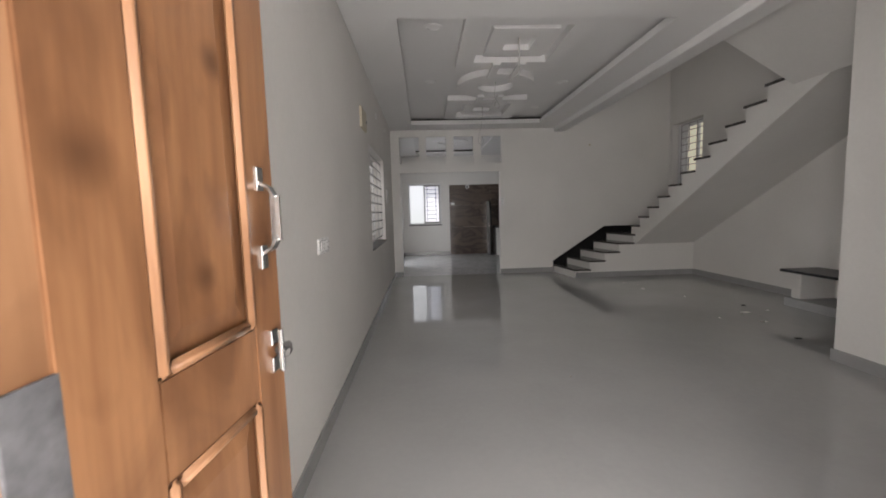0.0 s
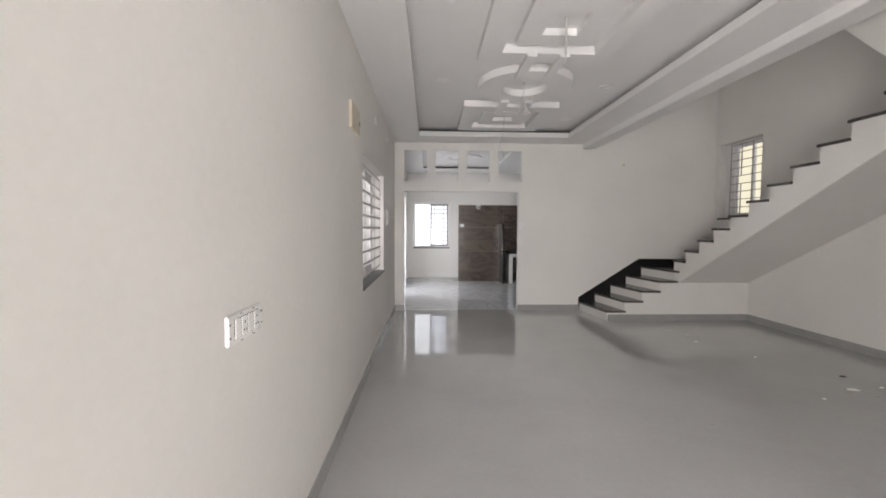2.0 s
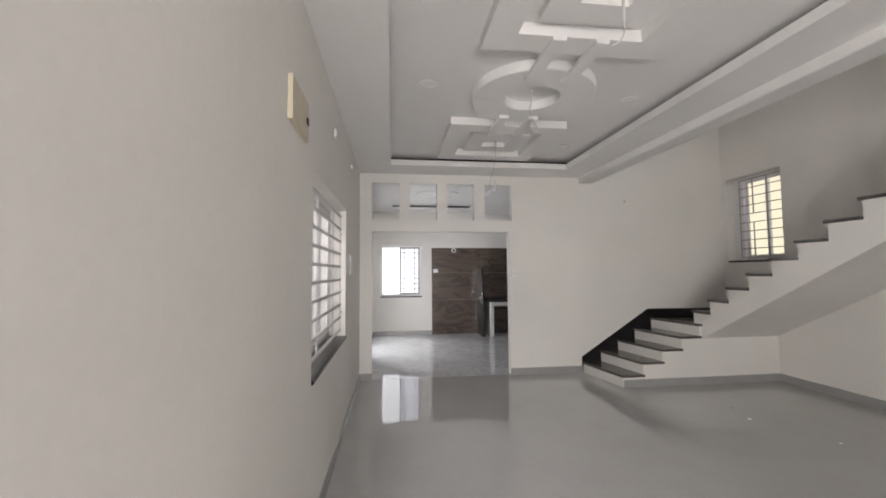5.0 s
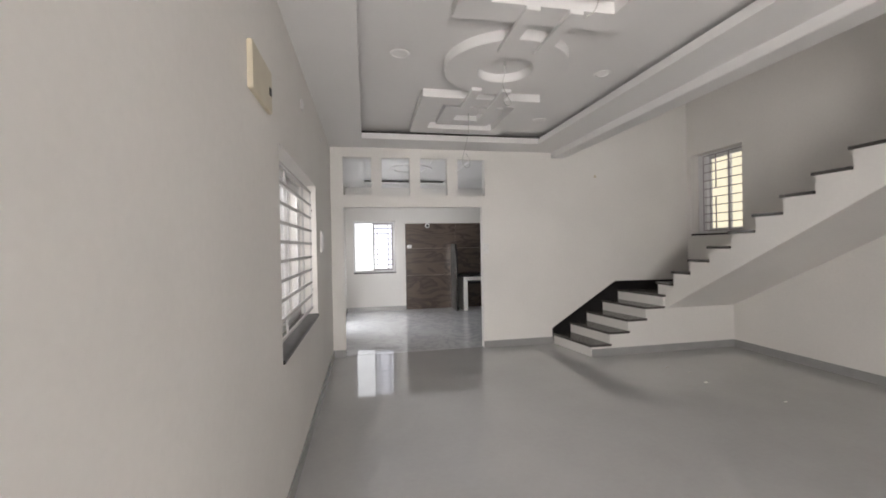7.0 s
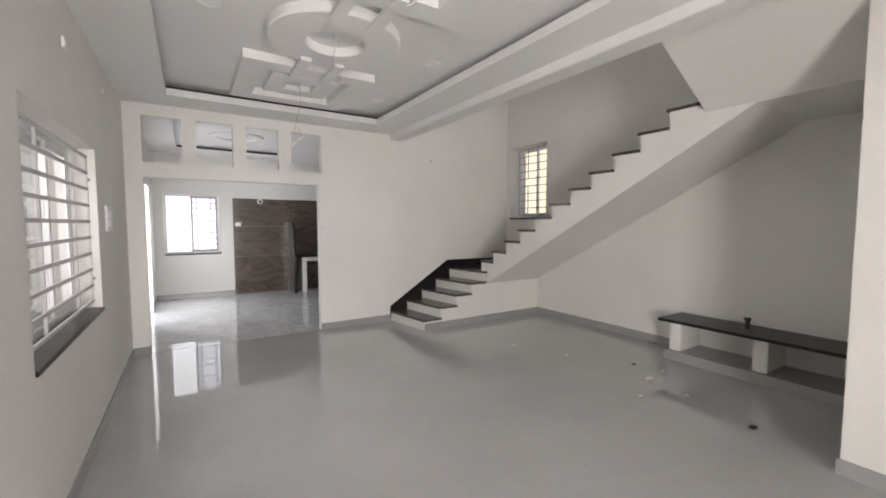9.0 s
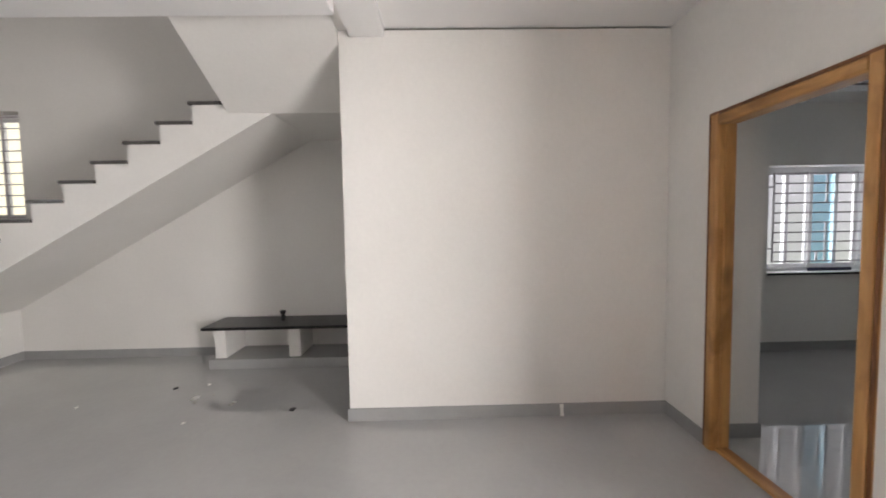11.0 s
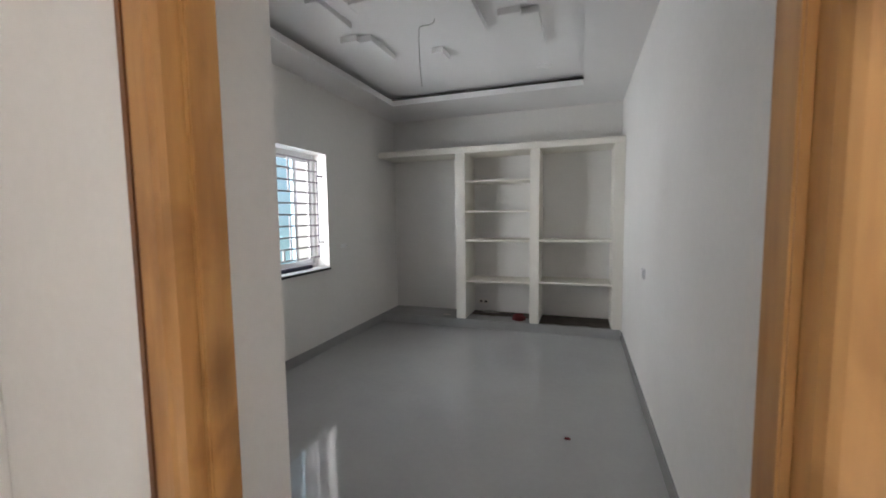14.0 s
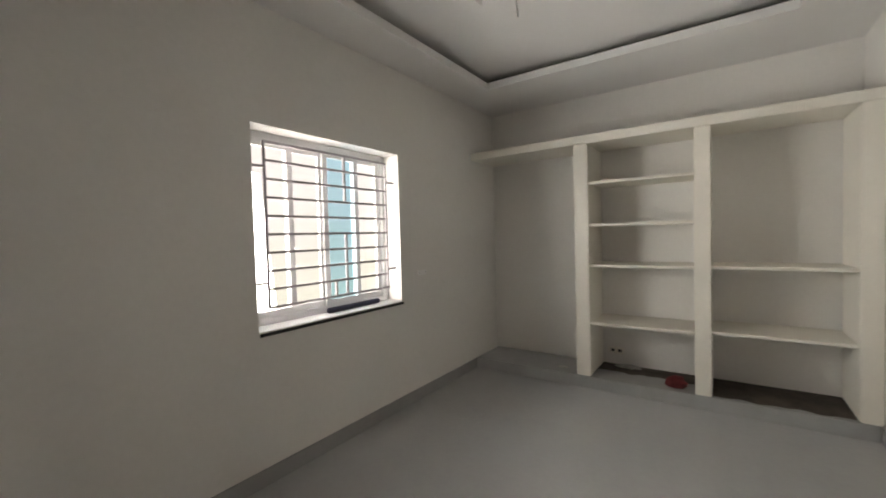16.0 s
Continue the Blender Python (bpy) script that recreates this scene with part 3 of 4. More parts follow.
barred_window("window_3", "narrow stair window with white grille bars", ("x", 1), XR, 6.99, 7.86, 1.59, 2.82,
              (7.03, 7.74, 1.64, 2.78, 0.10), 10, ((7.30, 0, 9), (7.52, 0, 4), (7.52, 5, 9)), 0.013, BGRILLE, 0.23, [(7.03, 7.36), (7.32, 7.70)], lugs=False)
barred_window("window_4", "white sliding bedroom window behind a steel grille", ("x", 1), BX1, -2.524, -1.299, 0.873, 2.05,
              (-2.44, -1.40, 0.993, 1.97, 0.053), 10, ((-2.02, 6, 9), (-2.02, 0, 4), (-1.92, 0, 1)), 0.015, BGRILLE, 0.23, [(-1.66, -1.34), (-1.92, -1.62), (-2.23, -1.90), (-2.48, -2.19)], blue=(2,), sill_mat=UPVC)


part("blank_panel", box(bmesh.new(), XR + 0.13, 7.70, 1.595, XR + 0.20, 7.858, 2.815, 0.004), UPVC, bpy.data.objects["window_3"], "blank white side panel of the window")
part("track_strip", box(bmesh.new(), BX1 + 0.085, -2.36, 0.877, BX1 + 0.115, -1.86, 0.912, 0.006), NAVY, bpy.data.objects["window_4"], "dark blue strip lying along the sill track")


# ---- doors ----
def bedroom_frame():
    d = thing("door_frame", "varnished golden teak door frame without a leaf, with knots", "door frame")
    x0, x1, z1, ya, yb = 1.963, 2.965, 2.13, 0.520, 0.634
    for s, a in ((1, x0), (-1, x1)):
        face = [(a, ya), (a + s * 0.066, ya), (a + s * 0.08, ya + 0.004), (a + s * 0.08, yb - 0.016), (a + s * 0.075, yb - 0.004), (a + s * 0.066, yb),
                (a + s * 0.026, yb), (a + s * 0.021, yb - 0.004), (a + s * 0.021, yb - 0.012), (a, yb - 0.012)]
        jamb = part("jamb", prism(bmesh.new(), face, "z", 0.0, z1), WOODF, d)
        part("bead", box(bmesh.new(), a, yb - 0.012, 0.0, a + s * 0.017, yb - 0.003, z1, 0.003), BEAD, jamb, "darker moulded outer edge")
        part("stop", box(bmesh.new(), a + s * 0.08, ya, 0.025, a + s * 0.094, ya + 0.065, z1 - 0.08, 0.003), WOODF, jamb)
    top = [(ya, z1), (ya, z1 - 0.066), (ya + 0.004, z1 - 0.08), (yb - 0.016, z1 - 0.08), (yb - 0.005, z1 - 0.075), (yb - 0.001, z1 - 0.066),
           (yb - 0.001, z1 - 0.026), (yb - 0.005, z1 - 0.021), (yb - 0.012, z1 - 0.021), (yb - 0.012, z1)]
    head = part("head", prism(bmesh.new(), top, "x", x0 + 0.08, x1 - 0.08), WOODH, d)
    for a, b in ((x0 + 0.017, x0 + 0.08), (x1 - 0.08, x1 - 0.017)):
        part("corner_bead", box(bmesh.new(), a, yb - 0.002, z1 - 0.017, b, yb + 0.001, z1, 0.001), BEAD, d)
    part("bead", box(bmesh.new(), x0 + 0.08, yb - 0.012, z1 - 0.017, x1 - 0.08, yb - 0.003, z1, 0.003), BEAD, head, "darker moulded outer edge")
    part("threshold", box(bmesh.new(), x0 + 0.08, ya, 0.0, x1 - 0.08, yb - 0.03, 0.022, 0.004), WOODH, d, "worn wooden threshold")
    return d


bedroom_frame()


def entrance_frame():
    d = thing("entrance_door_frame", "wide orange-brown teak entrance frame with a barred side light", "door frame")
    ya, yb, z1 = 0.40, 0.518, 2.19
    for name, a, b in (("jamb", -0.27, -0.20), ("mullion", 1.10, 1.165), ("jamb", 1.222, 1.299)):
        # Jambs lighter for daylight on them, mullion darker for shade, all in colour.
        part(name, box(bmesh.new(), a, ya, -0.018, b, yb, z1, 0.006), MULLION if name == "mullion" else LITTEAK if a < 0 else LITORANGE, d)
    part("latch_plate", box(bmesh.new(), -0.2005, 0.43, 0.55, -0.196, 0.500, 1.115, 0.001), ALLOY, d, "scuffed steel plate on the jamb")
    part("head", box(bmesh.new(), -0.20, ya + 0.001, z1 - 0.075, 1.222, yb - 0.001, z1 - 0.001, 0.005), WOOD, d)
    part("rail", box(bmesh.new(), 1.165, ya + 0.02, 0.86, 1.222, yb - 0.02, 0.935, 0.004), LITORANGE, d)
    part("sill_rail", box(bmesh.new(), 1.165, ya + 0.02, 0.0, 1.222, yb - 0.02, 0.08, 0.004), LITORANGE, d)
    grille = bmesh.new()
    cyl(grille, (1.182, 0.44, 0.08), (1.182, 0.44, 2.11), 0.006, sides=8)
    cyl(grille, (1.204, 0.44, 0.08), (1.204, 0.44, 2.11), 0.006, sides=8)
    gr = part("side_grille", grille, BLACK, d, "black steel bars of the side light")
    for i in range(33):
        z = 0.14 + 0.06 * i
        if abs(z - 0.9) > 0.045:
            part("bar", cyl(bmesh.new(), (1.165, 0.44, z), (1.222, 0.44, z), 0.006, sides=8), BLACK, gr)
    # Added pale strip: the plaster edge as daylight brightens it.
    part("lit_edge", box(bmesh.new(), 1.2915, yb - 0.002, 0.0, 1.2995, yb + 0.004, z1, 0.001), UPVC, d, "pale strip standing in for the lit plaster edge")
    return d


entrance_frame()


def door_leaf():
    """The opened half of the double entrance door, lying back along the wall; its own x runs from hinge to lock."""
    w, h, t = 0.485, 2.08, 0.04
    d = thing("entrance_door", "open varnished teak panel door leaf with steel handle and bolt", "door", (-0.195, 0.505, 0.012), turn=84.6)
    st, sh = 0.112, 0.118
    for name, a in (("stile", (-0.016, 0, 0, sh, t, h)), ("stile", (w - st, 0, 0, w, t, h)), ("top_rail", (sh, 0.001, h - 0.12, w - st, t - 0.001, h)), ("lock_rail", (sh, 0.001, 0.885, w - st, t - 0.001, 1.035)), ("bottom_rail", (sh, 0.001, 0, w - st, t - 0.001, 0.2))):
        part(name, box(bmesh.new(), *a, 0.003), WOOD, d)
    for z0, z1 in ((0.2, 0.885), (1.035, h - 0.12)):
        panel = part("panel", box(bmesh.new(), sh, 0.014, z0, w - st, t - 0.014, z1), WOOD, d, "raised teak panel")
        raised = bmesh.new()
        a, b = sh + 0.055, w - st - 0.055
        for side, sgn in ((0.014, -1), (t - 0.014, 1)):
            outer = [(sh + 0.012, z0 + 0.012), (w - st - 0.012, z0 + 0.012), (w - st - 0.012, z1 - 0.012), (sh + 0.012, z1 - 0.012)]
            inner = [(a, z0 + 0.06), (b, z0 + 0.06), (b, z1 - 0.06), (a, z1 - 0.06)]
            vo = [raised.verts.new((x, side, z)) for x, z in outer]
            vi = [raised.verts.new((x, side + sgn * 0.010, z)) for x, z in inner]
            raised.faces.new(vi)
            for i in range(4):
                j = (i + 1) % 4
                raised.faces.new((vo[i], vo[j], vi[j], vi[i]))
        bmesh.ops.recalc_face_normals(raised, faces=raised.faces)
        part("field", raised, WOOD, panel)
        for side in (-0.006, t - 0.008):
            g = 0.021
            for q in ((sh, side, z0, sh + g, side + 0.014, z1), (w - st - g, side, z0, w - st, side + 0.014, z1), (sh + g, side, z0, w - st - g, side + 0.014, z0 + g), (sh + g, side, z1 - g, w - st - g, side + 0.014, z1)):
                bead = box(bmesh.new(), *q)
                bmesh.ops.bevel(bead, geom=list(bead.edges), offset=0.006, segments=3, affect="EDGES")
                part("bead", bead, LITTEAK, panel, "rounded bead round the panel, highlight put into its colour", smooth=True)
    hx = w - 0.06
    hd = bmesh.new()
    for z in (1.172, 1.332):
        box(hd, hx - 0.013, -0.004, z - 0.024, hx + 0.013, 0.0, z + 0.024, 0.001)
    grip = [(hx, -0.002, 1.178), (hx, -0.024, 1.192), (hx, -0.032, 1.208), (hx, -0.032, 1.296), (hx, -0.024, 1.312), (hx, -0.002, 1.326)]
    for p, q in zip(grip, grip[1:]):
        m = (Vector(p) + Vector(q)) / 2
        length = (Vector(q) - Vector(p)).length
        rot = (Vector(q) - Vector(p)).to_track_quat("Z", "X").to_matrix().to_4x4()
        bmesh.ops.create_cube(hd, size=1, matrix=Matrix.Translation(m) @ rot @ Matrix.Diagonal((0.006, 0.02, length + 0.004, 1)))
    part("pull_handle", hd, STEEL, d, "steel pull handle")
    bolt = bmesh.new()
    for z in (0.935, 0.995):
        box(bolt, hx + 0.004, -0.004, z - 0.016, hx + 0.034, 0, z + 0.016, 0.001)
    bmesh.ops.create_cone(bolt, cap_ends=False, segments=14, radius1=0.017, radius2=0.017, depth=0.012, matrix=Matrix.Translation((hx + 0.022, -0.02, 0.965)) @ pose(0, 0, 0, 0, 90, 0))
    cyl(bolt, (hx + 0.019, -0.016, 0.92), (hx + 0.019, -0.016, 1.01), 0.006, sides=10)
    cyl(bolt, (hx + 0.019, -0.016, 0.965), (hx + 0.045, -0.022, 0.97), 0.008, sides=10)
    part("bolt", bolt, STEEL, d, "steel sliding bolt")
    for z in (0.30, 0.82, 1.75):
        hinge = cyl(bmesh.new(), (-0.024, -0.008, z - 0.06), (-0.024, -0.008, z + 0.06), 0.006, sides=10)
        box(hinge, -0.024, -0.003, z - 0.06, 0.01, 0.0, z + 0.06)
        part("hinge", hinge, STEEL, d, "steel butt hinge")
    return d


door_leaf()

kd = thing("kitchen_door_frame", "white painted frame of the kitchen side door", "door frame")
for a, b in ((9.37, 9.45), (10.55, 10.63)):
    part("jamb", box(bmesh.new(), XL, a, 0.0, XL + 0.03, b, 2.18, 0.004), UPVC, kd)
part("head", box(bmesh.new(), XL, 9.45, 2.10, XL + 0.029, 10.55, 2.18, 0.004), UPVC, kd)


# ---- plaster work on the ceilings ----
def frame_moulding(name, x0, x1, y0, y1, width, z0, z1, label, slope=0.004):
    """A square plaster frame, its inner side bevelled."""
    bm = bmesh.new()
    o = [(x0, y0), (x1, y0), (x1, y1), (x0, y1)]
    i = [(x0 + width, y0 + width), (x1 - width, y0 + width), (x1 - width, y1 - width), (x0 + width, y1 - width)]
    k = [(x0 + width + slope, y0 + width + slope), (x1 - width - slope, y0 + width + slope), (x1 - width - slope, y1 - width - slope), (x0 + width + slope, y1 - width - slope)]
    rings = [[bm.verts.new((x, y, z)) for x, y in r] for r, z in ((o, z1), (o, z0), (i, z0), (k, z1))]
    for a, b in zip(rings, rings[1:] + rings[:1]):
        for n in range(4):
            bm.faces.new((a[n], a[(n + 1) % 4], b[(n + 1) % 4], b[n]))
    bmesh.ops.recalc_face_normals(bm, faces=bm.faces)
    return solid(name, bm, CEILING, label, "ceiling moulding", "structure")


def ring_moulding(name, x, y, r0, r1, z0, z1, label):
    bm = bmesh.new()
    n = 64
    rings = []
    for r, z in ((r1, z1), (r1, z0 + 0.006), (r1 - 0.006, z0), (r0 + 0.006, z0), (r0, z0 + 0.006), (r0, z1)):
        rings.append([bm.verts.new((x + r * math.cos(math.tau * i / n), y + r * math.sin(math.tau * i / n), z)) for i in range(n)])
    for a, b in zip(rings, rings[1:] + rings[:1]):
        for i in range(n):
            bm.faces.new((a[i], a[(i + 1) % n], b[(i + 1) % n], b[i]))
    bmesh.ops.recalc_face_normals(bm, faces=bm.faces)
    ob = solid(name, bm, CEILING, label, "ceiling moulding", "structure")
    return ob


ZI = ZC + 0.135
CX = 1.185
for ya, yb in ((3.56, 4.83), (6.15, 7.34)):
    frame_moulding("ceiling_frame_outer", CX - 0.59, CX + 0.59, ya, yb, 0.19, ZI - 0.075, ZI, "wide square plaster frame on the tray ceiling")
    frame_moulding("ceiling_frame_inner", CX - 0.31, CX + 0.31, ya + 0.30, yb - 0.30, 0.17, ZI - 0.055, ZI, "small square plaster frame on the tray ceiling")
ring_moulding("ceiling_ring", CX, 5.52, 0.225, 0.50, ZI - 0.075, ZI, "round plaster ring on the tray ceiling")
for ya, yb in ((4.63, 5.17), (5.87, 6.35)):
    for x in (CX - 0.14, CX + 0.14):
        solid("ceiling_strip", box(bmesh.new(), x - 0.045, ya, ZI - 0.105, x + 0.045, yb, ZI - 0.0751, 0.003), CEILING, "short plaster strip joining the ceiling frames", "ceiling moulding", "structure")


ring_moulding("ceiling_ring_kitchen", 0.89, 10.0, 0.30, 0.42, 2.93, 2.955, "round plaster ring on the kitchen ceiling")
for x in (0.55, 1.23):
    solid("ceiling_strip_kitchen", box(bmesh.new(), x - 0.05, 9.05, 2.93, x + 0.05, 9.50, 2.955, 0.003), CEILING, "short plaster strip on the kitchen ceiling", "ceiling moulding", "structure")


def spot_ring(x, y, z):
    s = thing("ceiling_spotlight", "unlit round white recessed ceiling spotlight", "spotlight", (x, y, z), group="ceiling spotlights")
    bm = bmesh.new()
    n = 28
    rings = [[bm.verts.new((r * math.cos(math.tau * i / n), r * math.sin(math.tau * i / n), h)) for i in range(n)] for r, h in ((0.075, 0.0), (0.072, -0.006), (0.056, -0.008), (0.054, 0.0))]
    for a, b in zip(rings, rings[1:]):
        for i in range(n):
            bm.faces.new((a[i], a[(i + 1) % n], b[(i + 1) % n], b[i]))
    part("rim", bm, PLASTIC, s)
    part("diffuser", cyl(bmesh.new(), (0, 0, -0.003), (0, 0, 0), 0.054, sides=28), PLASTIC, s)
    return s


spot_ring(0.324, 5.50, ZI)
spot_ring(2.11, 5.60, ZI)
spot_ring(0.324, 3.95, ZI)
spot_ring(2.11, 6.9, ZI)


def cable(name, label, points, r, mat, loc):
    cu = bpy.data.curves.new(name, "CURVE")
    cu.dimensions, cu.bevel_depth, cu.bevel_resolution = "3D", r, 2
    sp = cu.splines.new("NURBS")
    sp.points.add(len(points) - 1)
    for p, q in zip(sp.points, points):
        p.co = (*q, 1)
    sp.use_endpoint_u, sp.order_u = True, 3
    cu.materials.append(mat)
    ob = new(name, cu)
    ob.location = loc
    dg = bpy.context.evaluated_depsgraph_get()
    me = bpy.data.meshes.new_from_object(ob.evaluated_get(dg))
    bpy.data.objects.remove(ob)
    ob = new(name, me)
    ob.location = loc
    return ob


def hanging_wire(x, y, z, drop, loop, short=False, long=1.0):
    w = thing("ceiling_wire", "bare white cable hanging from a ceiling point", "cable", (x, y, z), group="hanging ceiling cables")
    a = part("conduit", cyl(bmesh.new(), (0, 0, -drop), (0, 0, 0), 0.008, sides=10), WIRE, w, "white plastic conduit")
    tail = [(0, 0, -drop + 0.02), (0.004, 0, -drop - 0.03), (-0.008, 0, -drop - 0.07), (-0.035, 0, -drop - 0.105), (-0.065, 0, -drop - 0.115)]
    tail = tail if short else [(0, 0, -drop + 0.02), (0.004, 0.01, -drop - 0.06), (-0.02, 0.03, -drop - 0.14), (loop, 0.06, -drop - 0.24), (loop * 1.3, 0.02, -drop - 0.30), (loop * 0.2, 0.0, -drop - 0.33), (-loop * 0.4, 0.02, -drop - 0.27), (loop * 0.4, 0.05, -drop - 0.22)]
    c = cable("wire", "", [(px, py, -drop + (pz + drop) * long) for px, py, pz in tail], 0.0035, WIRE, (0, 0, 0))
    c.parent = w
    return w


hanging_wire(CX, 4.19, ZI, 0.27, -0.07, True)
hanging_wire(CX, 5.52, ZI, 0.03, 0.05)
hanging_wire(CX, 6.70, ZI, 0.10, -0.06, long=1.65)

ZB = 2.845
# square of four bars with open corners, and short bars round it
for x0, x1, y0, y1 in ((3.02, 3.74, -1.45, -1.33), (2.96, 3.09, -2.04, -1.45), (3.74, 3.86, -1.45, -0.75), (3.02, 3.74, -0.75, -0.63),
                       (3.86, 3.97, -2.30, -1.86), (3.97, 4.12, -1.92, -1.82), (3.90, 4.0, -1.64, -1.22), (4.0, 4.12, -1.06, -0.97), (3.40, 4.0, -1.04, -0.95),
                       (2.56, 2.68, -2.44, -1.86), (2.68, 2.84, -1.92, -1.82), (3.40, 3.50, -2.46, -2.27), (3.24, 3.34, -0.50, -0.3), (2.62, 2.74, -1.25, -0.8)):
    solid("ceiling_strip_bedroom", box(bmesh.new(), x0, y0, ZB - 0.05, x1, y1, ZB, 0.003), CEILING, "short plaster strip on the bedroom ceiling", "ceiling moulding", "structure")
spot_ring(2.62, -3.06, ZB)
bw = thing("ceiling_wire", "bare cable hanging from the bedroom ceiling hook", "cable", (3.30, -1.80, ZB), group="hanging ceiling cables")
c = cable("wire", "", [(0, 0, 0), (0, 0, -0.02), (0.03, 0.01, -0.045), (0.08, 0.015, -0.045), (0.115, 0.02, -0.05), (0.118, 0.02, -0.09), (0.118, 0.02, -0.25), (0.112, 0.02, -0.36), (0.10, 0.02, -0.48)], 0.004, WIRE, (0, 0, 0))
c.parent = bw


# ---- electrical fittings ----
def switch_board(name, label, axis, c, u0, u1, z0, z1, cols, rows, kinds):
    """A plate on the wall with modules; kinds: 's' rocker, 'p' socket, '-' blank."""
    b = thing(name, label, "switchboard", group="switchboards")
    bx = lambda bm, *a, bevel=0.0: box(bm, *on_wall(axis, c, *a), bevel)
    part("plate", bx(bmesh.new(), u0, -0.012, z0, u1, 0.0, z1, bevel=0.004), PLASTIC, b)
    mu, mz = (u1 - u0) * 0.14, (z1 - z0) * 0.13
    du, dz = (u1 - u0 - 2 * mu) / cols, (z1 - z0 - 2 * mz) / rows
    for r in range(rows):
        for k in range(cols):
            a, z = u0 + mu + k * du, z0 + mz + r * dz
            part("shadow_gap", bx(bmesh.new(), a + 0.002, -0.0128, z + 0.002, a + du - 0.002, -0.0119, z + dz - 0.002), BLACK, b)
            mod = part("rocker" if kinds[r * cols + k] == "s" else "module", bx(bmesh.new(), a + 0.0035, -0.0165, z + 0.0035, a + du - 0.0035, -0.0121, z + dz - 0.0035, bevel=0.0015), PLASTIC, b)
            if kinds[r * cols + k] == "p":
                for pu, pz in ((0.5, 0.68), (0.32, 0.32), (0.68, 0.32)):
                    part("socket_hole", bx(bmesh.new(), a + du * pu - 0.003, -0.0172, z + dz * pz - 0.003, a + du * pu + 0.003, -0.0164, z + dz * pz + 0.003), BLACK, mod)
    for u in (u0 + 0.010, u1 - 0.010):
        for f in (0.28, 0.72):
            z = z0 + f * (z1 - z0)
            part("screw", bx(bmesh.new(), u - 0.003, -0.0135, z - 0.003, u + 0.003, -0.0119, z + 0.003), BLACK, b)
    for f in (0.35, 0.70):
        for z in (z0 + 0.004, z1 - 0.004):
            u = u0 + f * (u1 - u0)
            part("clip", bx(bmesh.new(), u - 0.007, -0.0128, z - 0.0012, u + 0.007, -0.0119, z + 0.0012), BLACK, b)
    return b


switch_board("switchboard", "white six-module switchboard with socket beside the bedroom door", ("y", -1), YB, 1.475, 1.693, 1.437, 1.562, 3, 2, "ssp" + "sss")
switch_board("switchboard", "white four-module switchboard low on the long wall", ("x", -1), XL, 2.313, 2.545, 1.045, 1.135, 4, 1, "spsp")
switch_board("switchboard", "white switchboard beside the barred window", ("x", -1), XL, 6.60, 6.86, 1.43, 1.645, 3, 2, "ssssps")
switch_board("switchboard", "small white switch at the kitchen opening", ("y", 1), YE, 1.70, 1.775, 1.36, 1.50, 1, 2, "ss")
switch_board("switchboard", "small white switch on the brown tiles", ("y", 1), YK - 0.012, 0.985, 1.09, 1.44, 1.52, 2, 1, "ss")
switch_board("switchboard", "small white socket plate low on the bedroom wall", ("x", -1), BX0, -2.22, -2.10, 0.92, 1.0, 2, 1, "sp")

db = thing("distribution_box", "cream plastic electrical box cover high on the wall", "electrical box")
part("cover", box(bmesh.new(), XL, 4.12, 2.12, XL + 0.022, 4.46, 2.32, 0.004), CREAM, db)
part("latch", box(bmesh.new(), XL + 0.022, 4.405, 2.20, XL + 0.026, 4.44, 2.235, 0.001), BLACK, db, "small dark latch window")
for y, z, s in ((5.52, 2.535, 0.035), (6.75, 2.60, 0.022)):
    pt = thing("junction_plate", "small white junction plate high on the wall", "junction plate", (XL, y, z))
    part("plate", box(bmesh.new(), 0, -s, -s, 0.014, s, s, 0.004), PLASTIC, pt)
    part("dimple", cyl(bmesh.new(), (0.014, 0, 0), (0.017, 0, 0), s * 0.4), PLASTIC, pt)


# ---- kitchen ----
tiles = [(0.945, 2.143), (2.147, 3.345), (3.349, 4.55)]
tw = thing("tile_panel", "dark brown marble-look tile cladding with pale joints", "tile panel", kind="structure")
part("joint_bed", box(bmesh.new(), 0.945, YK - 0.006, 0.0, 4.55, YK, 2.02), GROOVE, tw)
for a, b in tiles:
    for z0, z1 in ((0.0, 0.797), (0.803, 1.427), (1.433, 2.02)):
        part("tile", box(bmesh.new(), a, YK - 0.012, z0, b, YK - 0.005, z1), BROWN, tw)
hook = thing("lamp_holder", "small round white lamp holder above the brown tiles", "lamp holder", (1.47, YK - 0.012, 1.965))
part("base", cyl(bmesh.new(), (0, 0, 0), (0, -0.03, 0), 0.055, sides=24), PLASTIC, hook)
part("socket", cyl(bmesh.new(), (0, -0.03, 0), (0, -0.06, -0.01), 0.03, sides=18), BLACK, hook)

counter = thing("kitchen_counter", "kitchen platform with black granite top on white supports", "counter")
part("side_slab", prism(bmesh.new(), [(11.20, 0.004), (YK - 0.013, 0.004), (YK - 0.013, 1.52), (11.34, 1.52), (11.24, 1.30), (11.20, 0.95)], "x", 2.03, 2.07), GRANITE, counter, "upright black granite side slab")
part("worktop", box(bmesh.new(), 2.12, 11.15, 0.775, 4.60, YK - 0.013, 0.81, 0.005), GRANITE, counter)
for x in (2.20, 3.0, 3.8, 4.5):
    part("support", box(bmesh.new(), x, 11.22, 0.004, x + 0.09, YK - 0.013, 0.775, 0.005), PAINT, counter)
part("apron", box(bmesh.new(), 2.20, 11.205, 0.685, 4.59, 11.22, 0.774, 0.004), PAINT, counter)
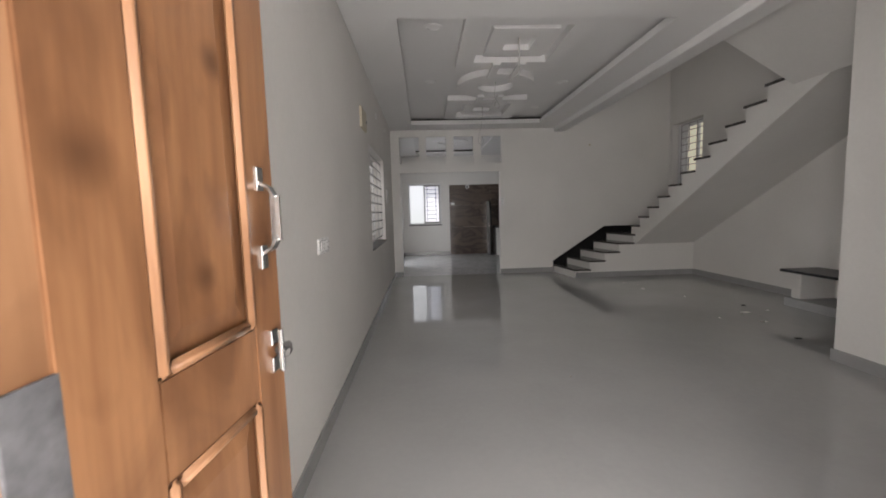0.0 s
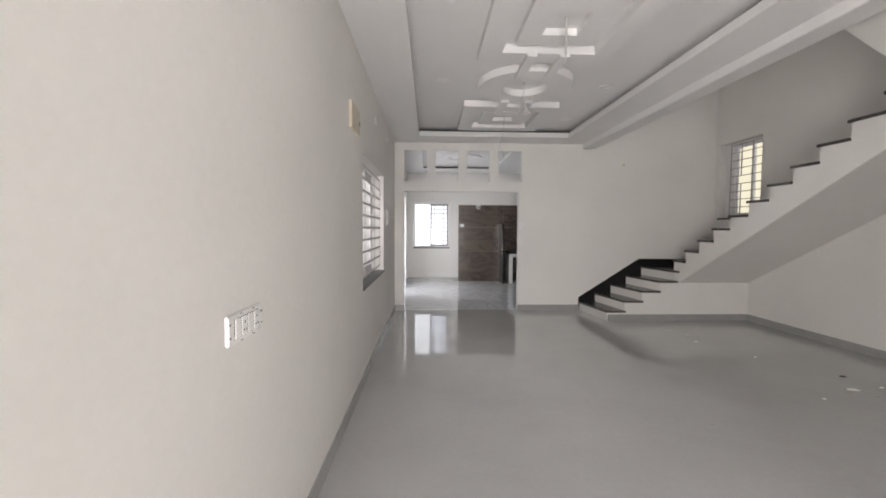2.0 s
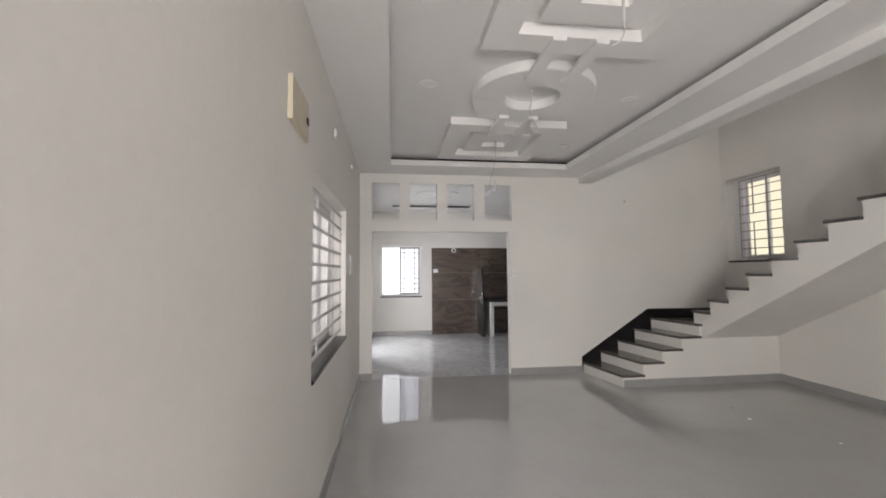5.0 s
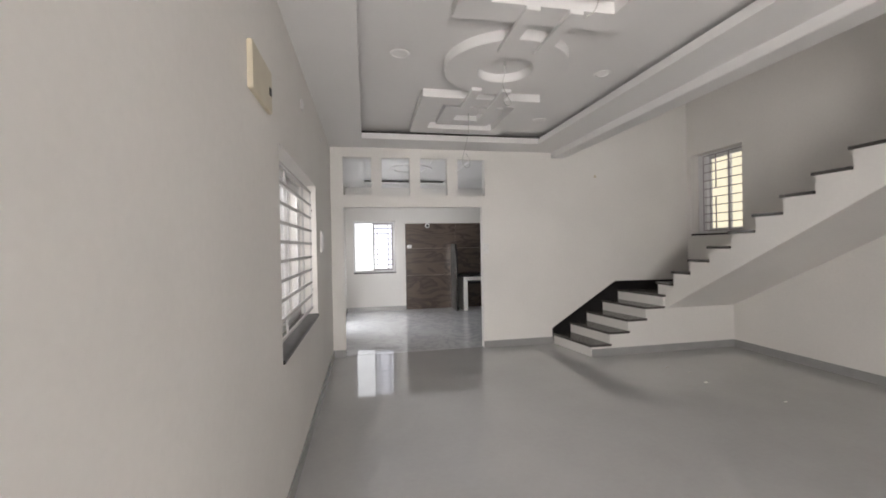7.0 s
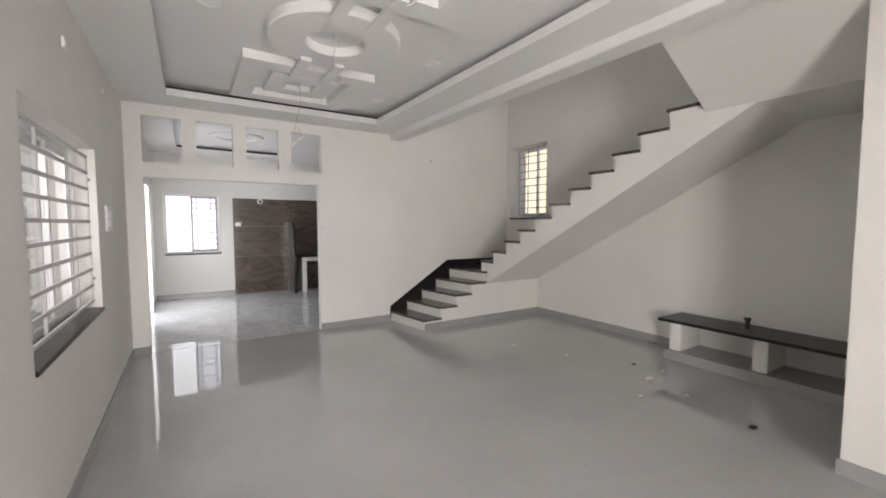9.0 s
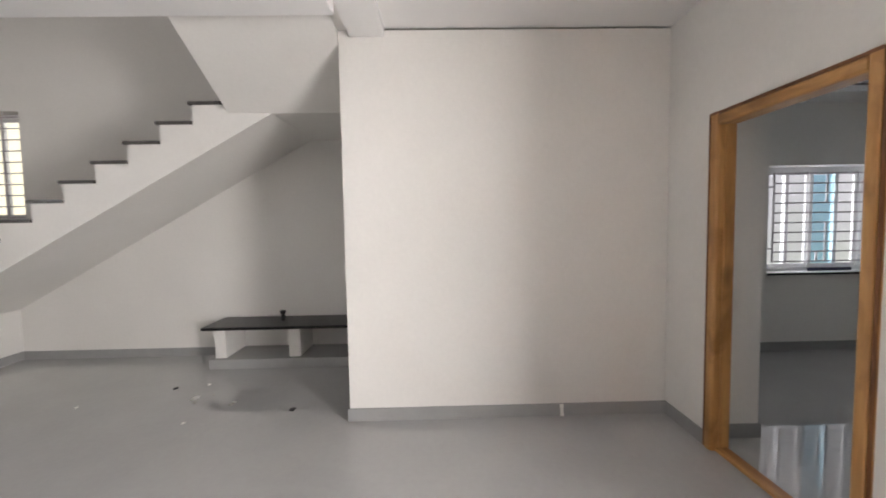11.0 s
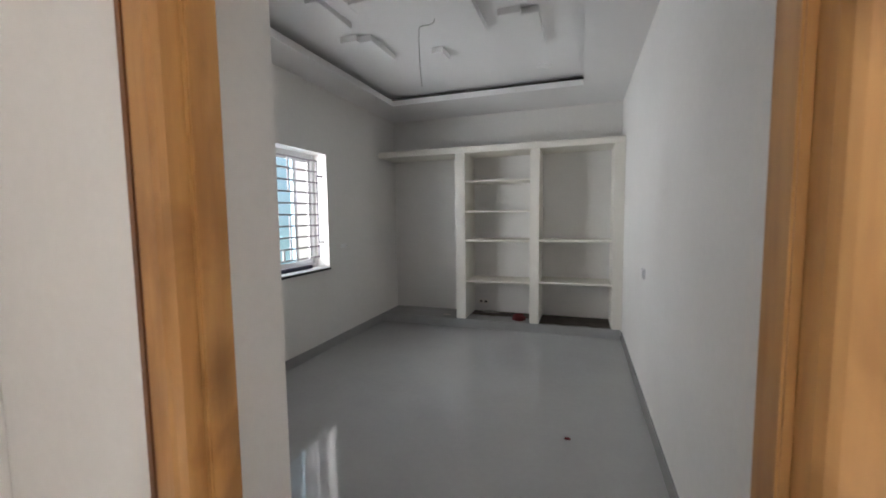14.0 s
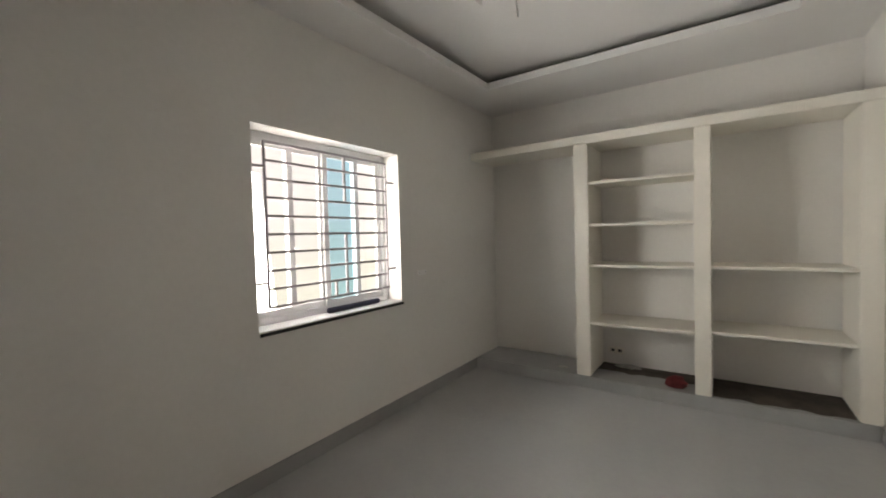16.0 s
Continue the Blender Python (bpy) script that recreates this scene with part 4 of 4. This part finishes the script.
part("shelf", box(bmesh.new(), 2.29, 11.3, 0.62, 4.50, YK - 0.013, 0.65), GRANITE, counter)
ck = thing("steel_latch", "bright steel fitting on the granite slab", "fitting", (2.025, 11.23, 0.86))
part("plate", box(bmesh.new(), -0.012, -0.06, -0.12, 0.0, 0.06, 0.12, 0.004), STEEL, ck)
part("knob", cyl(bmesh.new(), (-0.012, 0, 0.02), (-0.05, 0, 0.02), 0.02), STEEL, ck)


# ---- bedroom shelving ----
sh = thing("built_in_shelving", "white plastered built-in shelving, almost empty, three bays", "shelving")
SY = -3.68
part("plinth", box(bmesh.new(), BX0 + 0.013, BY + 0.013, 0.0, BX1 - 0.013, SY + 0.01, 0.105, 0.004), SKIRT, sh, "low grey tiled plinth")
part("loft_slab", box(bmesh.new(), BX0 + 0.001, BY + 0.001, 2.159, BX1 - 0.001, SY + 0.012, 2.232, 0.006), SHELFPAINT, sh)
for a, b in ((3.613, 3.735), (2.72, 2.828), (BX0 + 0.001, 1.925)):
    part("upright", box(bmesh.new(), a, BY + 0.013, 0.1055, b, SY, 2.158, 0.006), SHELFPAINT, sh)
for z in (1.827, 1.458, 1.10, 0.588):
    part("shelf", box(bmesh.new(), 2.829, BY + 0.001, z - 0.022, 3.612, SY - 0.025, z, 0.003), SHELFPAINT, sh)
for z in (1.104, 0.606):
    part("shelf", box(bmesh.new(), 1.926, BY + 0.001, z - 0.022, 2.719, SY - 0.025, z, 0.003), SHELFPAINT, sh)


def rough_bed(x0, x1, y0, y1, z, seed):
    """An uneven layer of bare cement with a ragged front edge."""
    bm = bmesh.new()
    nx, ny = 26, 12
    grid = []
    for i in range(nx + 1):
        row = []
        for j in range(ny + 1):
            u, v = i / nx, j / ny
            edge = 0.05 * noise.noise(Vector((u * 7, seed, 0))) if j == ny else 0.0
            h = 0.004 + 0.012 * abs(noise.noise(Vector((u * 9, v * 5, seed)))) if 0 < j < ny else 0.0005
            row.append(bm.verts.new((x0 + (x1 - x0) * u, y0 + (y1 - y0) * v + edge, z + h)))
        grid.append(row)
    for i in range(nx):
        for j in range(ny):
            bm.faces.new((grid[i][j], grid[i + 1][j], grid[i + 1][j + 1], grid[i][j + 1]))
    return bm


part("cement_bed", rough_bed(1.93, 2.716, BY + 0.014, SY - 0.04, 0.1055, 2.0), CEMENT, sh, "bare dark cement, never tiled", smooth=True)
part("cement_bed", rough_bed(2.832, 3.61, BY + 0.014, SY - 0.25, 0.1055, 5.0), CEMENT, sh, "bare dark cement, never tiled", smooth=True)


def crumpled(name, label, category, loc, size, mat, seed, flat=0.5):
    bm = bmesh.new()
    bmesh.ops.create_icosphere(bm, subdivisions=3, radius=1)
    for v in bm.verts:
        n = noise.noise(v.co * 1.7 + Vector((seed, 0, 0))) * 0.45 + noise.noise(v.co * 4.1 + Vector((0, seed, 0))) * 0.2
        v.co = v.co * (1 + n)
        v.co = Vector((v.co.x * size[0], v.co.y * size[1], max(v.co.z, -flat) * size[2]))
    low = min(v.co.z for v in bm.verts)
    for v in bm.verts:
        v.co.z -= low
    return solid(name, bm, mat, label, category, loc=loc, smooth=True)


crumpled("cloth_bundle", "crumpled dark red cloth lying on the shelf plinth", "cloth", (2.96, -3.80, 0.105), (0.085, 0.06, 0.055), RED, 3.0)
crumpled("paper_scrap", "small red scrap on the bedroom floor", "scrap", (2.32, -1.42, 0.0), (0.018, 0.012, 0.008), RED, 5.0)
crumpled("rubble_scrap", "small heap of rubble on the shelving plinth", "scrap", (3.38, -4.08, 0.105), (0.10, 0.05, 0.02), DEBRIS, 7.0)
for i, (x, y, s, m) in enumerate(((4.12, 4.79, 0.030, BLACK), (3.80, 4.43, 0.022, DEBRIS), (3.75, 4.09, 0.028, DEBRIS), (3.62, 3.54, 0.034, BLACK), (3.48, 6.51, 0.022, DEBRIS), (3.60, 6.30, 0.02, DEBRIS), (3.95, 4.35, 0.014, DEBRIS), (1.25, 2.95, 0.012, DEBRIS), (2.2, 3.9, 0.010, DEBRIS))):
    crumpled("floor_scrap", "small scrap of debris on the tile floor", "scrap", (x, y, 0.0), (s, s * 0.7, s * 0.22), m, 11.0 + i)

for i, (x, y, s) in enumerate(((3.44, 4.3, 0.016), (3.78, 4.09, 0.024), (4.19, 4.52, 0.02), (3.88, 4.48, 0.05), (3.5, 5.98, 0.022), (3.76, 5.38, 0.014))):
    crumpled("paint_drop", "dried white paint drop on the tile floor", "paint drop", (x, y, 0.0), (s, s * 0.6, 0.003), PAINT, 31.0 + i)
crumpled("paper_scrap", "small pale scrap on the shelving plinth", "scrap", (3.91, -3.81, 0.105), (0.05, 0.03, 0.008), DEBRIS, 45.0)

chip = thing("paint_chip", "white paint run down the grey skirting", "paint mark", (XP - 0.012, 1.42, 0.0))
part("run", prism(bmesh.new(), [(-0.017, 0.0), (0.014, 0.0), (0.012, 0.05), (0.018, 0.094), (-0.014, 0.094), (-0.010, 0.04)], "x", -0.003, 0.0), PAINT, chip)
spot = thing("wall_plug", "small pale plugged hole high on the white wall", "wall plug", (3.479, YE, 2.491))
part("plug", cyl(bmesh.new(), (0, 0, 0), (0, -0.004, 0), 0.022, sides=14), CREAM, spot)
blank = thing("blank_plate", "small pale blank plate on the bedroom wall", "blank plate", (BX1, -2.795, 1.08))
part("plate", box(bmesh.new(), -0.008, -0.06, -0.022, 0.0, 0.06, 0.022, 0.003), PLASTIC, blank)
for y in (-0.045, 0.045):
    part("screw", cyl(bmesh.new(), (-0.008, y, 0), (-0.0095, y, 0), 0.004, sides=10), GRILLE, blank)
outlet = thing("wall_outlet", "small bare outlet low inside the shelving", "outlet", (3.50, BY, 0.235))
part("plate", box(bmesh.new(), -0.07, 0.0, -0.03, 0.07, 0.008, 0.03, 0.003), SHELFPAINT, outlet)
for x in (-0.035, 0.03):
    part("socket", box(bmesh.new(), x - 0.016, 0.008, -0.012, x + 0.016, 0.010, 0.014), BLACK, outlet)
